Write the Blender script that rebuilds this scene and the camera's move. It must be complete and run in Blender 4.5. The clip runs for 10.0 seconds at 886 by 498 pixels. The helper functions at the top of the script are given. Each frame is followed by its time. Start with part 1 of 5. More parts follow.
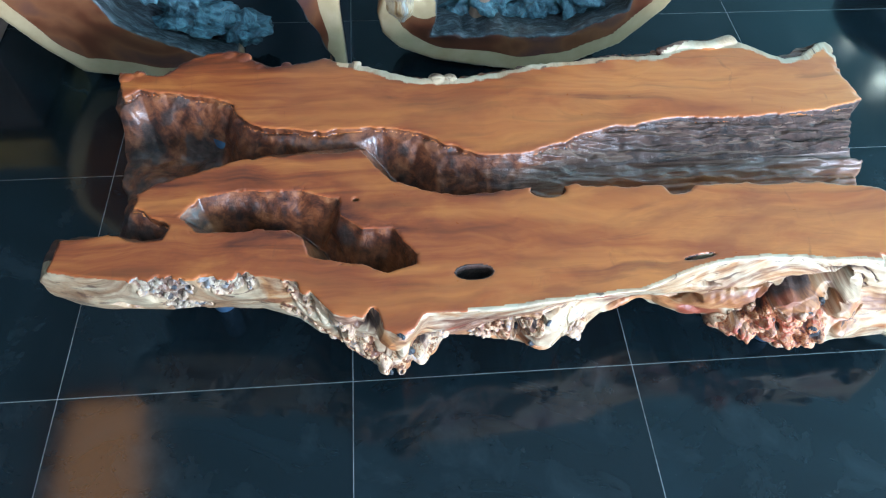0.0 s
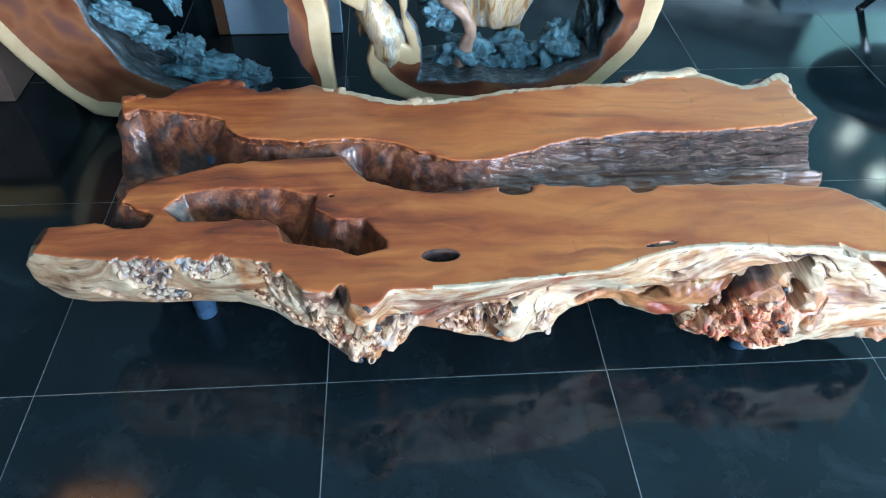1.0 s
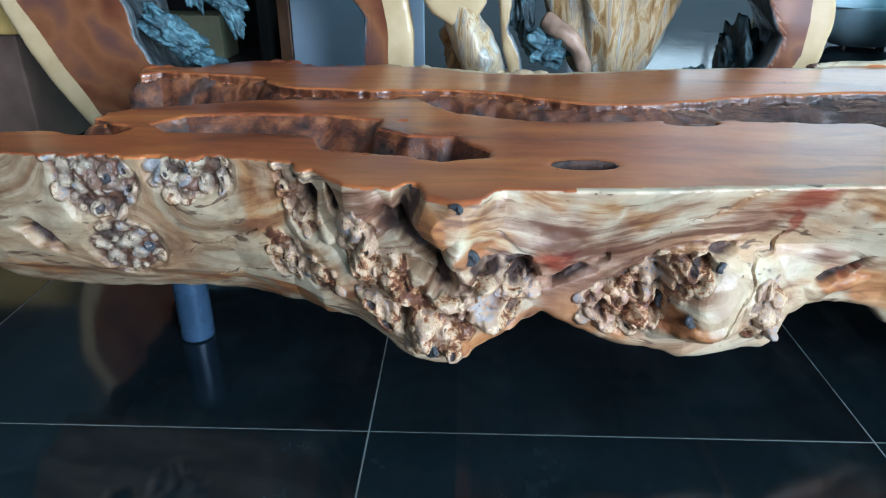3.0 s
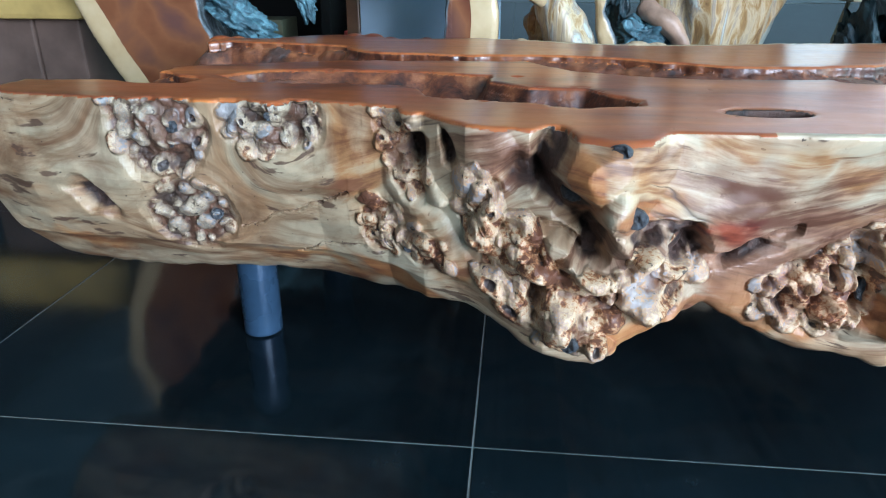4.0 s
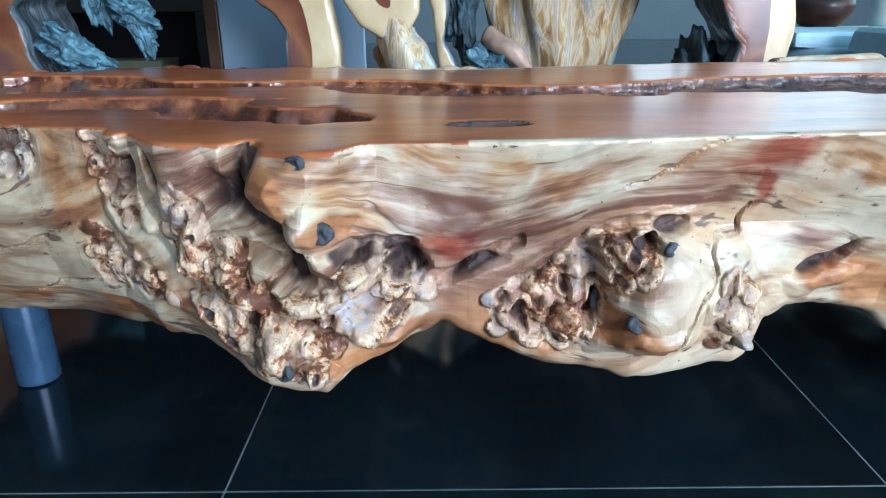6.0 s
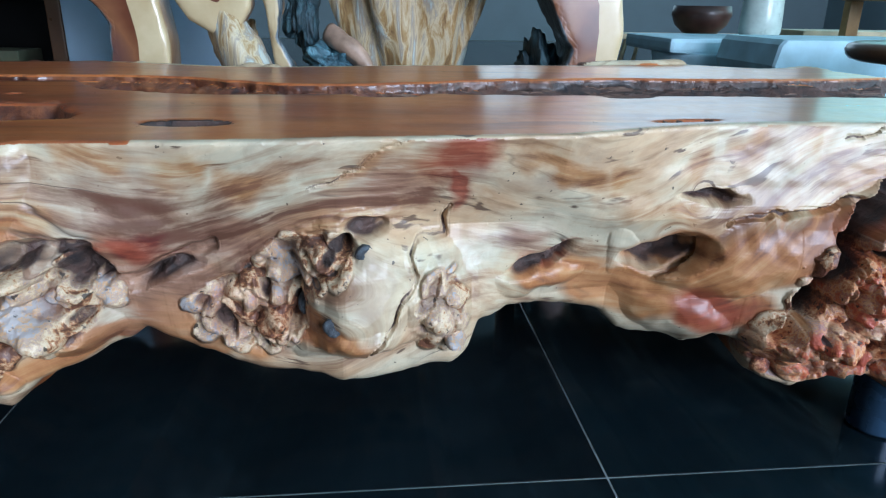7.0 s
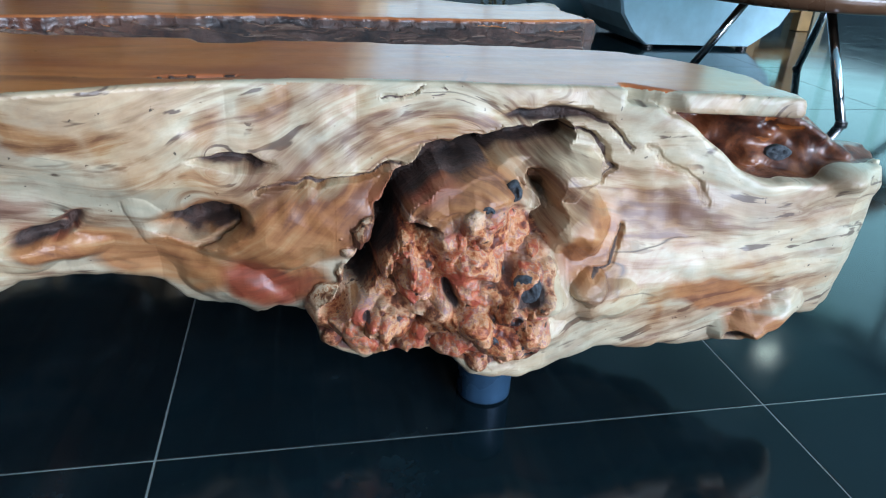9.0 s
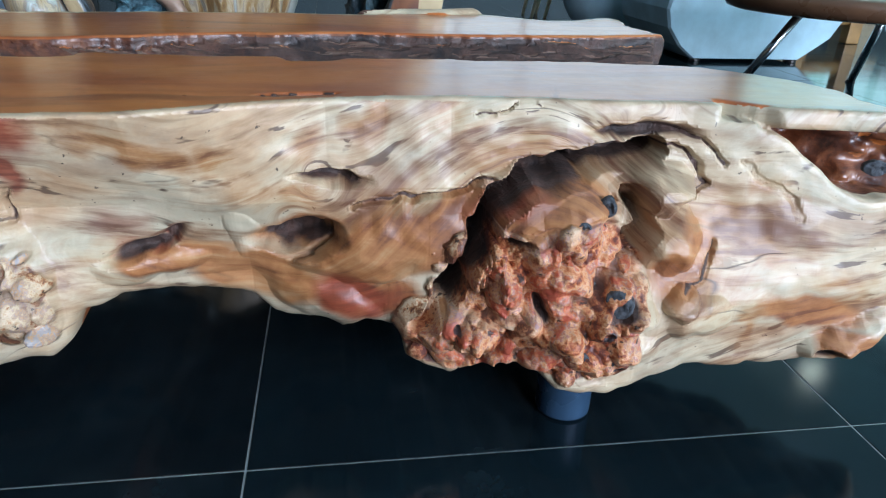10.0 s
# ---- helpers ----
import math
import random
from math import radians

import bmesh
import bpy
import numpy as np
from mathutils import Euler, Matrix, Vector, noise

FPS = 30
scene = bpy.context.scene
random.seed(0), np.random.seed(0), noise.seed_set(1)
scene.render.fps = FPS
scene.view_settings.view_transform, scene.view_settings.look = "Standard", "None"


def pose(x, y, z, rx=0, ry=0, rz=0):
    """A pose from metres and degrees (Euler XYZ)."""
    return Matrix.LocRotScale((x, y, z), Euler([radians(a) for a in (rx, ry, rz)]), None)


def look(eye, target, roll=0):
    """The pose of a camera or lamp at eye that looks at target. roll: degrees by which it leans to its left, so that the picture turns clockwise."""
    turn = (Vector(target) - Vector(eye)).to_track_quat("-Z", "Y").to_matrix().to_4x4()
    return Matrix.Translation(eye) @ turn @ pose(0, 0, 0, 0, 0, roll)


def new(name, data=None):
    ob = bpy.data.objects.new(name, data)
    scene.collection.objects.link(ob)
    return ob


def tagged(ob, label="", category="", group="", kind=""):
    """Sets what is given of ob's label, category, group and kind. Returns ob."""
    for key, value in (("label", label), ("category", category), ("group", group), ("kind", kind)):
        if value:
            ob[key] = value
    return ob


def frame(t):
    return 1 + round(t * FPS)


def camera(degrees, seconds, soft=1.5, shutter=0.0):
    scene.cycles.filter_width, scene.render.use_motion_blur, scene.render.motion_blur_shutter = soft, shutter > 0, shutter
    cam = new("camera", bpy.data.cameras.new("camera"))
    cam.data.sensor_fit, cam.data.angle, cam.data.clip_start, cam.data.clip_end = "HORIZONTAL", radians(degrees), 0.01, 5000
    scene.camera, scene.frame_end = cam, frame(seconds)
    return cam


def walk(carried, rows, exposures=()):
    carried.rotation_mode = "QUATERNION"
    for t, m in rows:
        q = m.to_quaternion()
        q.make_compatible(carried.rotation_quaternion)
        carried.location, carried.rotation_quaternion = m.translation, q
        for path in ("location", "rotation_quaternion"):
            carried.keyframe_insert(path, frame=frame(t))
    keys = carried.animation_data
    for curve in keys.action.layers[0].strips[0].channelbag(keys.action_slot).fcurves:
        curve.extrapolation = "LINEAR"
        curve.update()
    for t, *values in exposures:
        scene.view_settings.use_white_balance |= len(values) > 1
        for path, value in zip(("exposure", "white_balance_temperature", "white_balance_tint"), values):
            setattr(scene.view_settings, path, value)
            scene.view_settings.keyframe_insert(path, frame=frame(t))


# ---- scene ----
cam = camera(65.5, 10.0, 1.15)
PATH = [
    (0, (-0.442, 0.762, 1.353), (-0.299, 1.896, -0.287), 3.2),
    (0.5, (-0.393, 0.608, 1.374), (-0.25, 1.815, -0.214), 2.6),
    (1, (-0.37, 0.541, 1.241), (-0.254, 1.936, -0.188), 1.4),
    (1.5, (-0.318, 0.523, 1.033), (-0.191, 2.117, -0.167), -0.6),
    (2, (-0.306, 0.55, 0.86), (-0.213, 2.261, -0.171), -0.0),
    (2.5, (-0.33, 0.613, 0.646), (-0.255, 2.361, -0.321), -0.2),
    (3, (-0.426, 0.713, 0.553), (-0.492, 2.522, -0.296), -0.1),
    (3.2, (-0.52, 0.753, 0.542), (-0.467, 2.555, -0.323), 1.0),
    (4.3, (-0.509, 0.834, 0.411), (-0.769, 2.675, -0.324), -0.7),
    (4.5, (-0.505, 0.843, 0.404), (-0.75, 2.692, -0.318), -1.6),
    (5, (-0.458, 0.854, 0.391), (-0.649, 2.727, -0.282), -0.5),
    (5.2, (-0.434, 0.859, 0.397), (-0.616, 2.741, -0.255), -0.7),
    (6.3, (-0.285, 0.854, 0.415), (-0.226, 2.736, -0.258), -0.8),
    (6.5, (-0.245, 0.855, 0.406), (-0.149, 2.749, -0.229), -0.9),
    (7, (-0.153, 0.855, 0.415), (0.046, 2.727, -0.258), 1.0),
    (7.5, (-0.054, 0.838, 0.442), (0.201, 2.694, -0.259), 2.6),
    (8, (0.038, 0.849, 0.449), (0.374, 2.67, -0.307), 0.4),
    (8.5, (0.14, 0.874, 0.455), (0.533, 2.655, -0.366), 0.6),
    (9, (0.197, 0.872, 0.443), (0.586, 2.629, -0.428), 3.3),
    (9.5, (0.193, 0.866, 0.44), (0.541, 2.639, -0.417), 2.8),
    (10, (0.147, 0.878, 0.443), (0.448, 2.668, -0.396), 2.4),
]
EXPOSURES = [
    (0, 0.95, 6280, 10), (1, 0.8, 6240, 10), (2, 0.6, 6300, 10), (3, 0.36, 6520, 10), (4.4, 0.72, 6440, 10), (5.2, 0.85, 6260, 10), (6.5, 0.2, 6230, 10), (7.5, 0.02, 6300, 10), (8.5, 0.0, 6280, 10),
    (9.2, -0.05, 6400, 11), (10, -0.02, 6620, 14),
]
walk(cam, [(t, look(eye, target, roll)) for t, eye, target, roll in PATH], EXPOSURES)

# ---------------------------------------------------------------- world and light
world = bpy.data.worlds.new("world")
scene.world = world
world.use_nodes = True
wn = world.node_tree
sky = wn.nodes.new("ShaderNodeTexSky")
sky.sky_type = "NISHITA"
sky.sun_disc = False
sky.sun_elevation = radians(50)
sky.sun_rotation = radians(120)
wn.nodes["Background"].inputs[1].default_value = 0.12
wn.links.new(sky.outputs[0], wn.nodes["Background"].inputs[0])


def window_lamp(eye, target, sx, sy, watts, colour):
    data = bpy.data.lights.new("window_light", "AREA")
    data.shape, data.size, data.size_y = "RECTANGLE", sx, sy
    data.energy, data.color = watts, colour
    ob = new("window_light", data)
    ob.matrix_world = look(eye, target)
    return ob


# daylight in the glazed front, the glazed right wall and the far windows
window_lamp((3.1, -3.35, 1.75), (0.5, 1.6, 1.7), 3.4, 2.5, 660, (0.67, 0.79, 1.0))
window_lamp((5.4, 1.2, 1.75), (0.0, 1.4, 2.2), 4.2, 2.5, 105, (0.46, 0.86, 0.97))
window_lamp((5.4, 6.4, 1.9), (1.0, 4.0, 1.6), 3.4, 2.4, 40, (0.38, 0.90, 0.98))
window_lamp((2.9, 9.3, 1.9), (0.5, 3.0, 1.2), 4.0, 2.0, 32, (0.58, 0.84, 1.0))


# ---------------------------------------------------------------- node helpers
class Mat:
    """A small builder for node materials."""

    def __init__(self, name):
        self.mat = bpy.data.materials.new(name)
        self.mat.use_nodes = True
        self.t = self.mat.node_tree
        self.bsdf = self.t.nodes["Principled BSDF"]
        self.co = self.t.nodes.new("ShaderNodeTexCoord").outputs["Object"]

    def put(self, socket, value):
        if isinstance(value, bpy.types.NodeSocket):
            self.t.links.new(value, socket)
        elif isinstance(value, tuple) and len(value) == 3 and socket.type == "RGBA":
            socket.default_value = (*value, 1)
        else:
            socket.default_value = value

    def set(self, **kw):
        for k, v in kw.items():
            self.put(self.bsdf.inputs[k.replace("_", " ")], v)
        return self

    def scaled(self, sx, sy, sz, turn=(0, 0, 0), co=None):
        n = self.t.nodes.new("ShaderNodeMapping")
        n.inputs["Scale"].default_value = (sx, sy, sz)
        n.inputs["Rotation"].default_value = turn
        self.t.links.new(co or self.co, n.inputs["Vector"])
        return n.outputs[0]

    def noise(self, scale=5.0, detail=4.0, co=None, rough=0.55, warp=0.0):
        n = self.t.nodes.new("ShaderNodeTexNoise")
        n.inputs["Scale"].default_value, n.inputs["Detail"].default_value = scale, detail
        n.inputs["Roughness"].default_value, n.inputs["Distortion"].default_value = rough, warp
        self.t.links.new(co or self.co, n.inputs["Vector"])
        return n.outputs[0]

    def cells(self, scale, co=None, feature="F1"):
        n = self.t.nodes.new("ShaderNodeTexVoronoi")
        n.feature = feature
        n.inputs["Scale"].default_value = scale
        self.t.links.new(co or self.co, n.inputs["Vector"])
        return n.outputs["Distance"]

    def colour(self, scale, detail):
        n = self.t.nodes.new("ShaderNodeTexNoise")
        n.inputs["Scale"].default_value, n.inputs["Detail"].default_value = scale, detail
        self.t.links.new(self.co, n.inputs["Vector"])
        return n.outputs[1]

    def ramp(self, fac, *stops):
        n = self.t.nodes.new("ShaderNodeValToRGB")
        e = n.color_ramp.elements
        while len(e) < len(stops):
            e.new(0.5)
        for el, (p, c) in zip(e, stops):
            el.position = p
            el.color = (*c, 1) if isinstance(c, tuple) else (c, c, c, 1)
        self.t.links.new(fac, n.inputs[0])
        return n.outputs[0]

    def mix(self, fac, a, b, mode="MIX"):
        n = self.t.nodes.new("ShaderNodeMix")
        n.data_type, n.blend_type = "RGBA", mode
        self.put(n.inputs[0], fac)
        self.put(n.inputs[6], a)
        self.put(n.inputs[7], b)
        return n.outputs[2]

    def math(self, op, a, b=0.0):
        n = self.t.nodes.new("ShaderNodeMath")
        n.operation = op
        self.put(n.inputs[0], a)
        self.put(n.inputs[1], b)
        return n.outputs[0]

    def attr(self, name):
        n = self.t.nodes.new("ShaderNodeAttribute")
        n.attribute_name = name
        return n.outputs["Fac"]

    def rand(self):
        return self.t.nodes.new("ShaderNodeObjectInfo").outputs["Random"]

    def bump(self, height, strength=0.3, dist=0.002):
        n = self.t.nodes.new("ShaderNodeBump")
        n.inputs["Strength"].default_value, n.inputs["Distance"].default_value = strength, dist
        self.t.links.new(height, n.inputs["Height"])
        self.t.links.new(n.outputs[0], self.bsdf.inputs["Normal"])
        return self

    def edge(self, mask, fac_noise, amount=0.5, width=0.12):
        """A mask whose border is broken up by noise."""
        v = self.math("ADD", mask, self.math("MULTIPLY", self.math("SUBTRACT", fac_noise, 0.5), amount))
        return self.ramp(v, (0.5 - width, 0.0), (0.5 + width, 1.0))


def plain(name, colour, rough=0.5, metal=0.0, vary=0.12, scale=12.0, bump=0.15, coat=0.0):
    m = Mat(name)
    a = m.noise(scale, 5)
    b = m.noise(scale * 7, 3)
    dark = tuple(c * (1 - 2 * vary) for c in colour)
    light = tuple(min(1, c * (1 + vary)) for c in colour)
    col = m.mix(m.math("MULTIPLY", b, 0.4), m.ramp(a, (0.3, dark), (0.7, light)), colour)
    m.set(Base_Color=col, Metallic=metal, Roughness=m.ramp(a, (0.2, max(0.02, rough - 0.06)), (0.8, min(1, rough + 0.06))), Coat_Weight=coat, Coat_Roughness=0.08)
    if bump:
        m.bump(b, bump, 0.001)
    return m.mat


# ---------------------------------------------------------------- materials
def root_wood():
    m = Mat("varnished_root_wood")
    # heartwood: soft bands and clouds of orange and red brown with thin dark streaks
    bend = m.mix(0.10, m.co, m.colour(2.6, 3))
    wide = m.noise(1.0, 5, m.scaled(1.6, 9, 9, (0, 0, radians(4)), bend), 0.6, 0.7)
    patch = m.noise(3.4, 6, m.scaled(0.8, 2.2, 2.2, (0, 0, 0), bend), 0.62, 0.8)
    fine = m.noise(1.0, 6, m.scaled(9, 170, 170), 0.6, 0.25)
    streak = m.noise(1.0, 4, m.scaled(2.0, 34, 34, (0, 0, radians(3)), bend), 0.55, 0.6)
    heart = m.ramp(wide, (0.30, (0.27, 0.066, 0.02)), (0.42, (0.45, 0.115, 0.027)), (0.54, (0.62, 0.21, 0.05)), (0.66, (0.52, 0.15, 0.036)), (0.76, (0.31, 0.083, 0.026)))
    heart = m.mix(m.math("MULTIPLY", m.ramp(patch, (0.38, 1.0), (0.52, 0.0)), 0.5), heart, (0.22, 0.05, 0.02))
    heart = m.mix(m.math("MULTIPLY", m.ramp(patch, (0.56, 0.0), (0.72, 1.0)), 0.5), heart, (0.57, 0.225, 0.072))
    heart = m.mix(m.math("MULTIPLY", m.ramp(streak, (0.56, 0.0), (0.70, 1.0)), 0.55), heart, (0.12, 0.032, 0.017))
    heart = m.mix(m.math("MULTIPLY", fine, 0.22), heart, m.mix(1.0, heart, (0.62, 0.52, 0.45), "MULTIPLY"))
    stained = m.ramp(m.math("ADD", m.math("MULTIPLY", patch, 0.6), m.math("MULTIPLY", streak, 0.5)), (0.42, (0.075, 0.016, 0.009)), (0.55, (0.31, 0.07, 0.02)), (0.68, (0.52, 0.165, 0.04)))
    heart = m.mix(m.edge(m.attr("deep"), patch, 0.9, 0.3), heart, stained)
    # sapwood: cream to grey green, its grain flowing round the burls, with brown stains and dark flecks
    place = m.t.nodes.new("ShaderNodeSeparateXYZ")
    m.put(place.inputs[0], m.co)
    flow = m.t.nodes.new("ShaderNodeCombineXYZ")
    m.put(flow.inputs[0], place.outputs[0])
    m.put(flow.inputs[2], m.attr("flow"))
    run = m.mix(0.035, flow.outputs[0], m.colour(6.0, 3))
    swirl = m.mix(0.09, m.co, m.colour(4.5, 3))
    cloud = m.noise(1.0, 6, m.scaled(5.0, 5.0, 17, (0, 0, 0), run), 0.62, 0.7)
    stain = m.noise(1.0, 6, m.scaled(7.0, 7.0, 26, (0, 0, 0), run), 0.66, 0.9)
    fibre = m.noise(1.0, 5, m.scaled(11, 30, 120, (0, 0, 0), run), 0.6, 0.5)
    fleck = m.noise(1.0, 3, m.scaled(24, 24, 120, (0, 0, 0), run), 0.5, 0.3)
    soft = m.noise(11.0, 6, swirl, 0.68, 0.6)
    grain = m.noise(60.0, 5, swirl, 0.7, 0.4)
    sap = m.ramp(cloud, (0.26, (0.33, 0.18, 0.09)), (0.38, (0.50, 0.335, 0.195)), (0.48, (0.555, 0.445, 0.295)), (0.56, (0.45, 0.39, 0.27)), (0.66, (0.575, 0.47, 0.325)), (0.78, (0.46, 0.30, 0.175)))
    sap = m.mix(m.math("MULTIPLY", m.ramp(stain, (0.48, 0.0), (0.70, 1.0)), 0.85), sap, m.mix(grain, (0.17, 0.07, 0.03), (0.42, 0.23, 0.12)))
    sap = m.mix(m.math("MULTIPLY", m.ramp(soft, (0.34, 1.0), (0.47, 0.0)), 0.45), sap, m.mix(grain, (0.20, 0.12, 0.075), (0.42, 0.33, 0.24)))
    sap = m.mix(m.math("MULTIPLY", m.ramp(fibre, (0.52, 0.0), (0.64, 1.0)), 0.55), sap, (0.27, 0.165, 0.09))
    sap = m.mix(m.math("MULTIPLY", m.ramp(grain, (0.5, 0.0), (0.75, 1.0)), 0.3), sap, (0.28, 0.19, 0.12))
    # left end duller: greyer streaked wood and weaker light, both put into the colour
    sap = m.mix(m.edge(m.attr("greyed_dim"), soft, 0.7, 0.3), sap, m.mix(m.ramp(stain, (0.42, 0.25), (0.60, 1.0)), m.mix(1.0, sap, (0.86, 0.84, 0.80), "MULTIPLY"), m.mix(1.0, sap, (0.50, 0.42, 0.36), "MULTIPLY")))
    sap = m.mix(m.ramp(fleck, (0.64, 0.0), (0.68, 0.85)), sap, (0.08, 0.042, 0.028))
    sap = m.mix(m.ramp(m.noise(150, 2), (0.71, 0.0), (0.75, 0.85)), sap, (0.04, 0.026, 0.02))
    line = m.math("ABSOLUTE", m.math("SUBTRACT", m.noise(1.0, 3, m.scaled(3.0, 3.0, 26, (0, 0, 0), run), 0.4, 0.1), 0.5))
    crack = m.math("MULTIPLY", m.ramp(line, (0.0015, 1.0), (0.006, 0.0)), m.ramp(m.noise(9.0, 2), (0.57, 0.0), (0.66, 0.8)))
    # burl: a cluster of knobs, each with a tint of its own, dark between them from bark and painted shade
    lump = m.noise(24, 5, None, 0.6, 0.8)
    speck = m.noise(110, 3)
    tint = m.math("ADD", m.attr("tint"), m.math("MULTIPLY", m.math("SUBTRACT", grain, 0.5), 1.3))
    tint = m.math("ADD", tint, m.math("MULTIPLY", m.math("SUBTRACT", lump, 0.5), 1.6))
    tint = m.math("ADD", tint, m.math("MULTIPLY", m.math("SUBTRACT", m.noise(170, 3, None, 0.7, 0.5), 0.5), 0.9))
    tint = m.math("ADD", m.math("MULTIPLY", m.math("SUBTRACT", tint, 0.5), 1.5), 0.47)
    burl = m.ramp(tint, (0.02, (0.13, 0.05, 0.026)), (0.18, (0.36, 0.155, 0.065)), (0.32, (0.53, 0.36, 0.21)), (0.46, (0.55, 0.42, 0.28)), (0.58, (0.48, 0.32, 0.19)), (0.70, (0.35, 0.25, 0.21)), (0.82, (0.52, 0.30, 0.14)), (0.96, (0.33, 0.29, 0.27)))
    grey = m.ramp(tint, (0.15, (0.12, 0.10, 0.08)), (0.34, (0.31, 0.26, 0.18)), (0.5, (0.42, 0.35, 0.25)), (0.62, (0.20, 0.205, 0.18)), (0.78, (0.38, 0.27, 0.17)), (0.9, (0.19, 0.20, 0.20)))
    rust = m.ramp(tint, (0.03, (0.12, 0.03, 0.018)), (0.24, (0.36, 0.09, 0.032)), (0.42, (0.52, 0.20, 0.075)), (0.58, (0.58, 0.31, 0.16)), (0.72, (0.34, 0.15, 0.12)), (0.84, (0.50, 0.15, 0.05)), (1.0, (0.38, 0.07, 0.035)))
    burl = m.mix(m.math("MULTIPLY", m.attr("cool"), 0.85), m.mix(m.edge(m.attr("warm"), lump, 0.5, 0.25), burl, rust), grey)
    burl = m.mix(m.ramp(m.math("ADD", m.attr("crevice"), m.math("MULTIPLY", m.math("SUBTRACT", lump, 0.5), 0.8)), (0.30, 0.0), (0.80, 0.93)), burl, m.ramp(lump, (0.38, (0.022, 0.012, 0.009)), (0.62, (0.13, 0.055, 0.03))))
    burl = m.mix(m.ramp(m.attr("eye"), (0.4, 0.0), (0.7, 0.92)), burl, (0.035, 0.03, 0.032))
    burl = m.mix(m.ramp(speck, (0.64, 0.0), (0.69, 0.9)), burl, (0.022, 0.015, 0.012))
    # weathered bark-like wood in the split
    fib = m.noise(1.0, 6, m.scaled(7, 90, 90), 0.65, 0.6)
    bark = m.ramp(fib, (0.34, (0.03, 0.013, 0.009)), (0.46, (0.10, 0.044, 0.027)), (0.57, (0.18, 0.098, 0.066)), (0.70, (0.27, 0.185, 0.145)))
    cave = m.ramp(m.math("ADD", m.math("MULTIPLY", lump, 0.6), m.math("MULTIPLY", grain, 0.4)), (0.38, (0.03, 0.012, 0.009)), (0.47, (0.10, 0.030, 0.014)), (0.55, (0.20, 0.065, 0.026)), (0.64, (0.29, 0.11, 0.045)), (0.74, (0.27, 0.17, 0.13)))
    col = m.mix(m.edge(m.attr("sap"), cloud, 0.5, 0.10), heart, sap)
    broken = m.math("ADD", m.math("MULTIPLY", stain, 0.65), m.math("MULTIPLY", fibre, 0.75))
    # lays a mask's stain over col; orange also carries shade painted round hollows
    def stain_and_shade(name, colour, much):
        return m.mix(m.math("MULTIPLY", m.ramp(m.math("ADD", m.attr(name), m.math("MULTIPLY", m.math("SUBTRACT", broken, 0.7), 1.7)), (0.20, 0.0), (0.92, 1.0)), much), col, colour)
    col = stain_and_shade("orange", m.ramp(broken, (0.56, (0.46, 0.31, 0.16)), (0.68, (0.36, 0.17, 0.065)), (0.80, (0.17, 0.065, 0.028))), 0.92)
    amber = m.ramp(m.math("ADD", m.math("MULTIPLY", soft, 0.5), m.math("MULTIPLY", fibre, 0.5)), (0.40, (0.17, 0.05, 0.02)), (0.47, (0.34, 0.125, 0.042)), (0.53, (0.42, 0.18, 0.065)), (0.62, (0.50, 0.29, 0.14)))
    col = m.mix(m.math("MULTIPLY", m.edge(m.attr("amber"), stain, 0.7, 0.2), 0.93), col, amber)
    col = stain_and_shade("mauve", m.ramp(broken, (0.54, (0.42, 0.31, 0.25)), (0.66, (0.27, 0.145, 0.095)), (0.80, (0.12, 0.05, 0.03))), 0.9)
    col = stain_and_shade("red", m.ramp(broken, (0.50, (0.34, 0.10, 0.048)), (0.68, (0.25, 0.045, 0.022)), (0.84, (0.09, 0.014, 0.01))), 0.9)
    col = m.mix(m.math("MULTIPLY", crack, m.attr("sap")), col, (0.04, 0.022, 0.016))
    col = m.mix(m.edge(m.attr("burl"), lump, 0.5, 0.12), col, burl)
    col = m.mix(m.edge(m.attr("bark"), fib, 0.5, 0.15), col, bark)
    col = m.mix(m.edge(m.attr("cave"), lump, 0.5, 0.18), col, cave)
    # dark insides of hollows and recesses: dark wood with its shade put into the colour
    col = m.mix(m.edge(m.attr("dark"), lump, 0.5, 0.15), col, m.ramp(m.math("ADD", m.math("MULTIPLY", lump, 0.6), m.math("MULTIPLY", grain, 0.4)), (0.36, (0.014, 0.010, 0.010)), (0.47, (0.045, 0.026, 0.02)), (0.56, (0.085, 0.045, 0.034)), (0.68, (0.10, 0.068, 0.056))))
    shine = m.math("ADD", m.math("ADD", m.math("MULTIPLY", m.attr("dark"), 0.3), m.math("MULTIPLY", m.math("ADD", m.attr("bark"), m.math("MULTIPLY", m.attr("burl"), 0.2)), 0.4)), m.math("MULTIPLY", grain, 0.18))
    m.set(Base_Color=col, Roughness=m.math("ADD", shine, m.math("ADD", m.math("MULTIPLY", m.attr("sap"), 0.16), 0.22)), Coat_Weight=m.math("MULTIPLY", m.ramp(m.attr("sap"), (0.0, 0.45), (1.0, 0.12)), m.math("SUBTRACT", 1.0, m.attr("dark"))), Coat_Roughness=0.16)
    craggy = m.math("ADD", m.math("MULTIPLY", lump, 0.5), m.math("MULTIPLY", grain, 0.75))
    rel = m.math("ADD", m.math("MULTIPLY", fib, m.attr("bark")), m.math("MULTIPLY", craggy, m.math("MULTIPLY", m.attr("burl"), 0.8)))
    rel = m.math("ADD", rel, m.math("MULTIPLY", grain, m.math("ADD", m.math("MULTIPLY", m.attr("cave"), 0.35), m.attr("dark"))))
    rel = m.math("ADD", rel, m.math("MULTIPLY", m.math("SUBTRACT", m.math("MULTIPLY", fibre, 0.07), m.math("MULTIPLY", crack, 0.10)), m.attr("sap")))
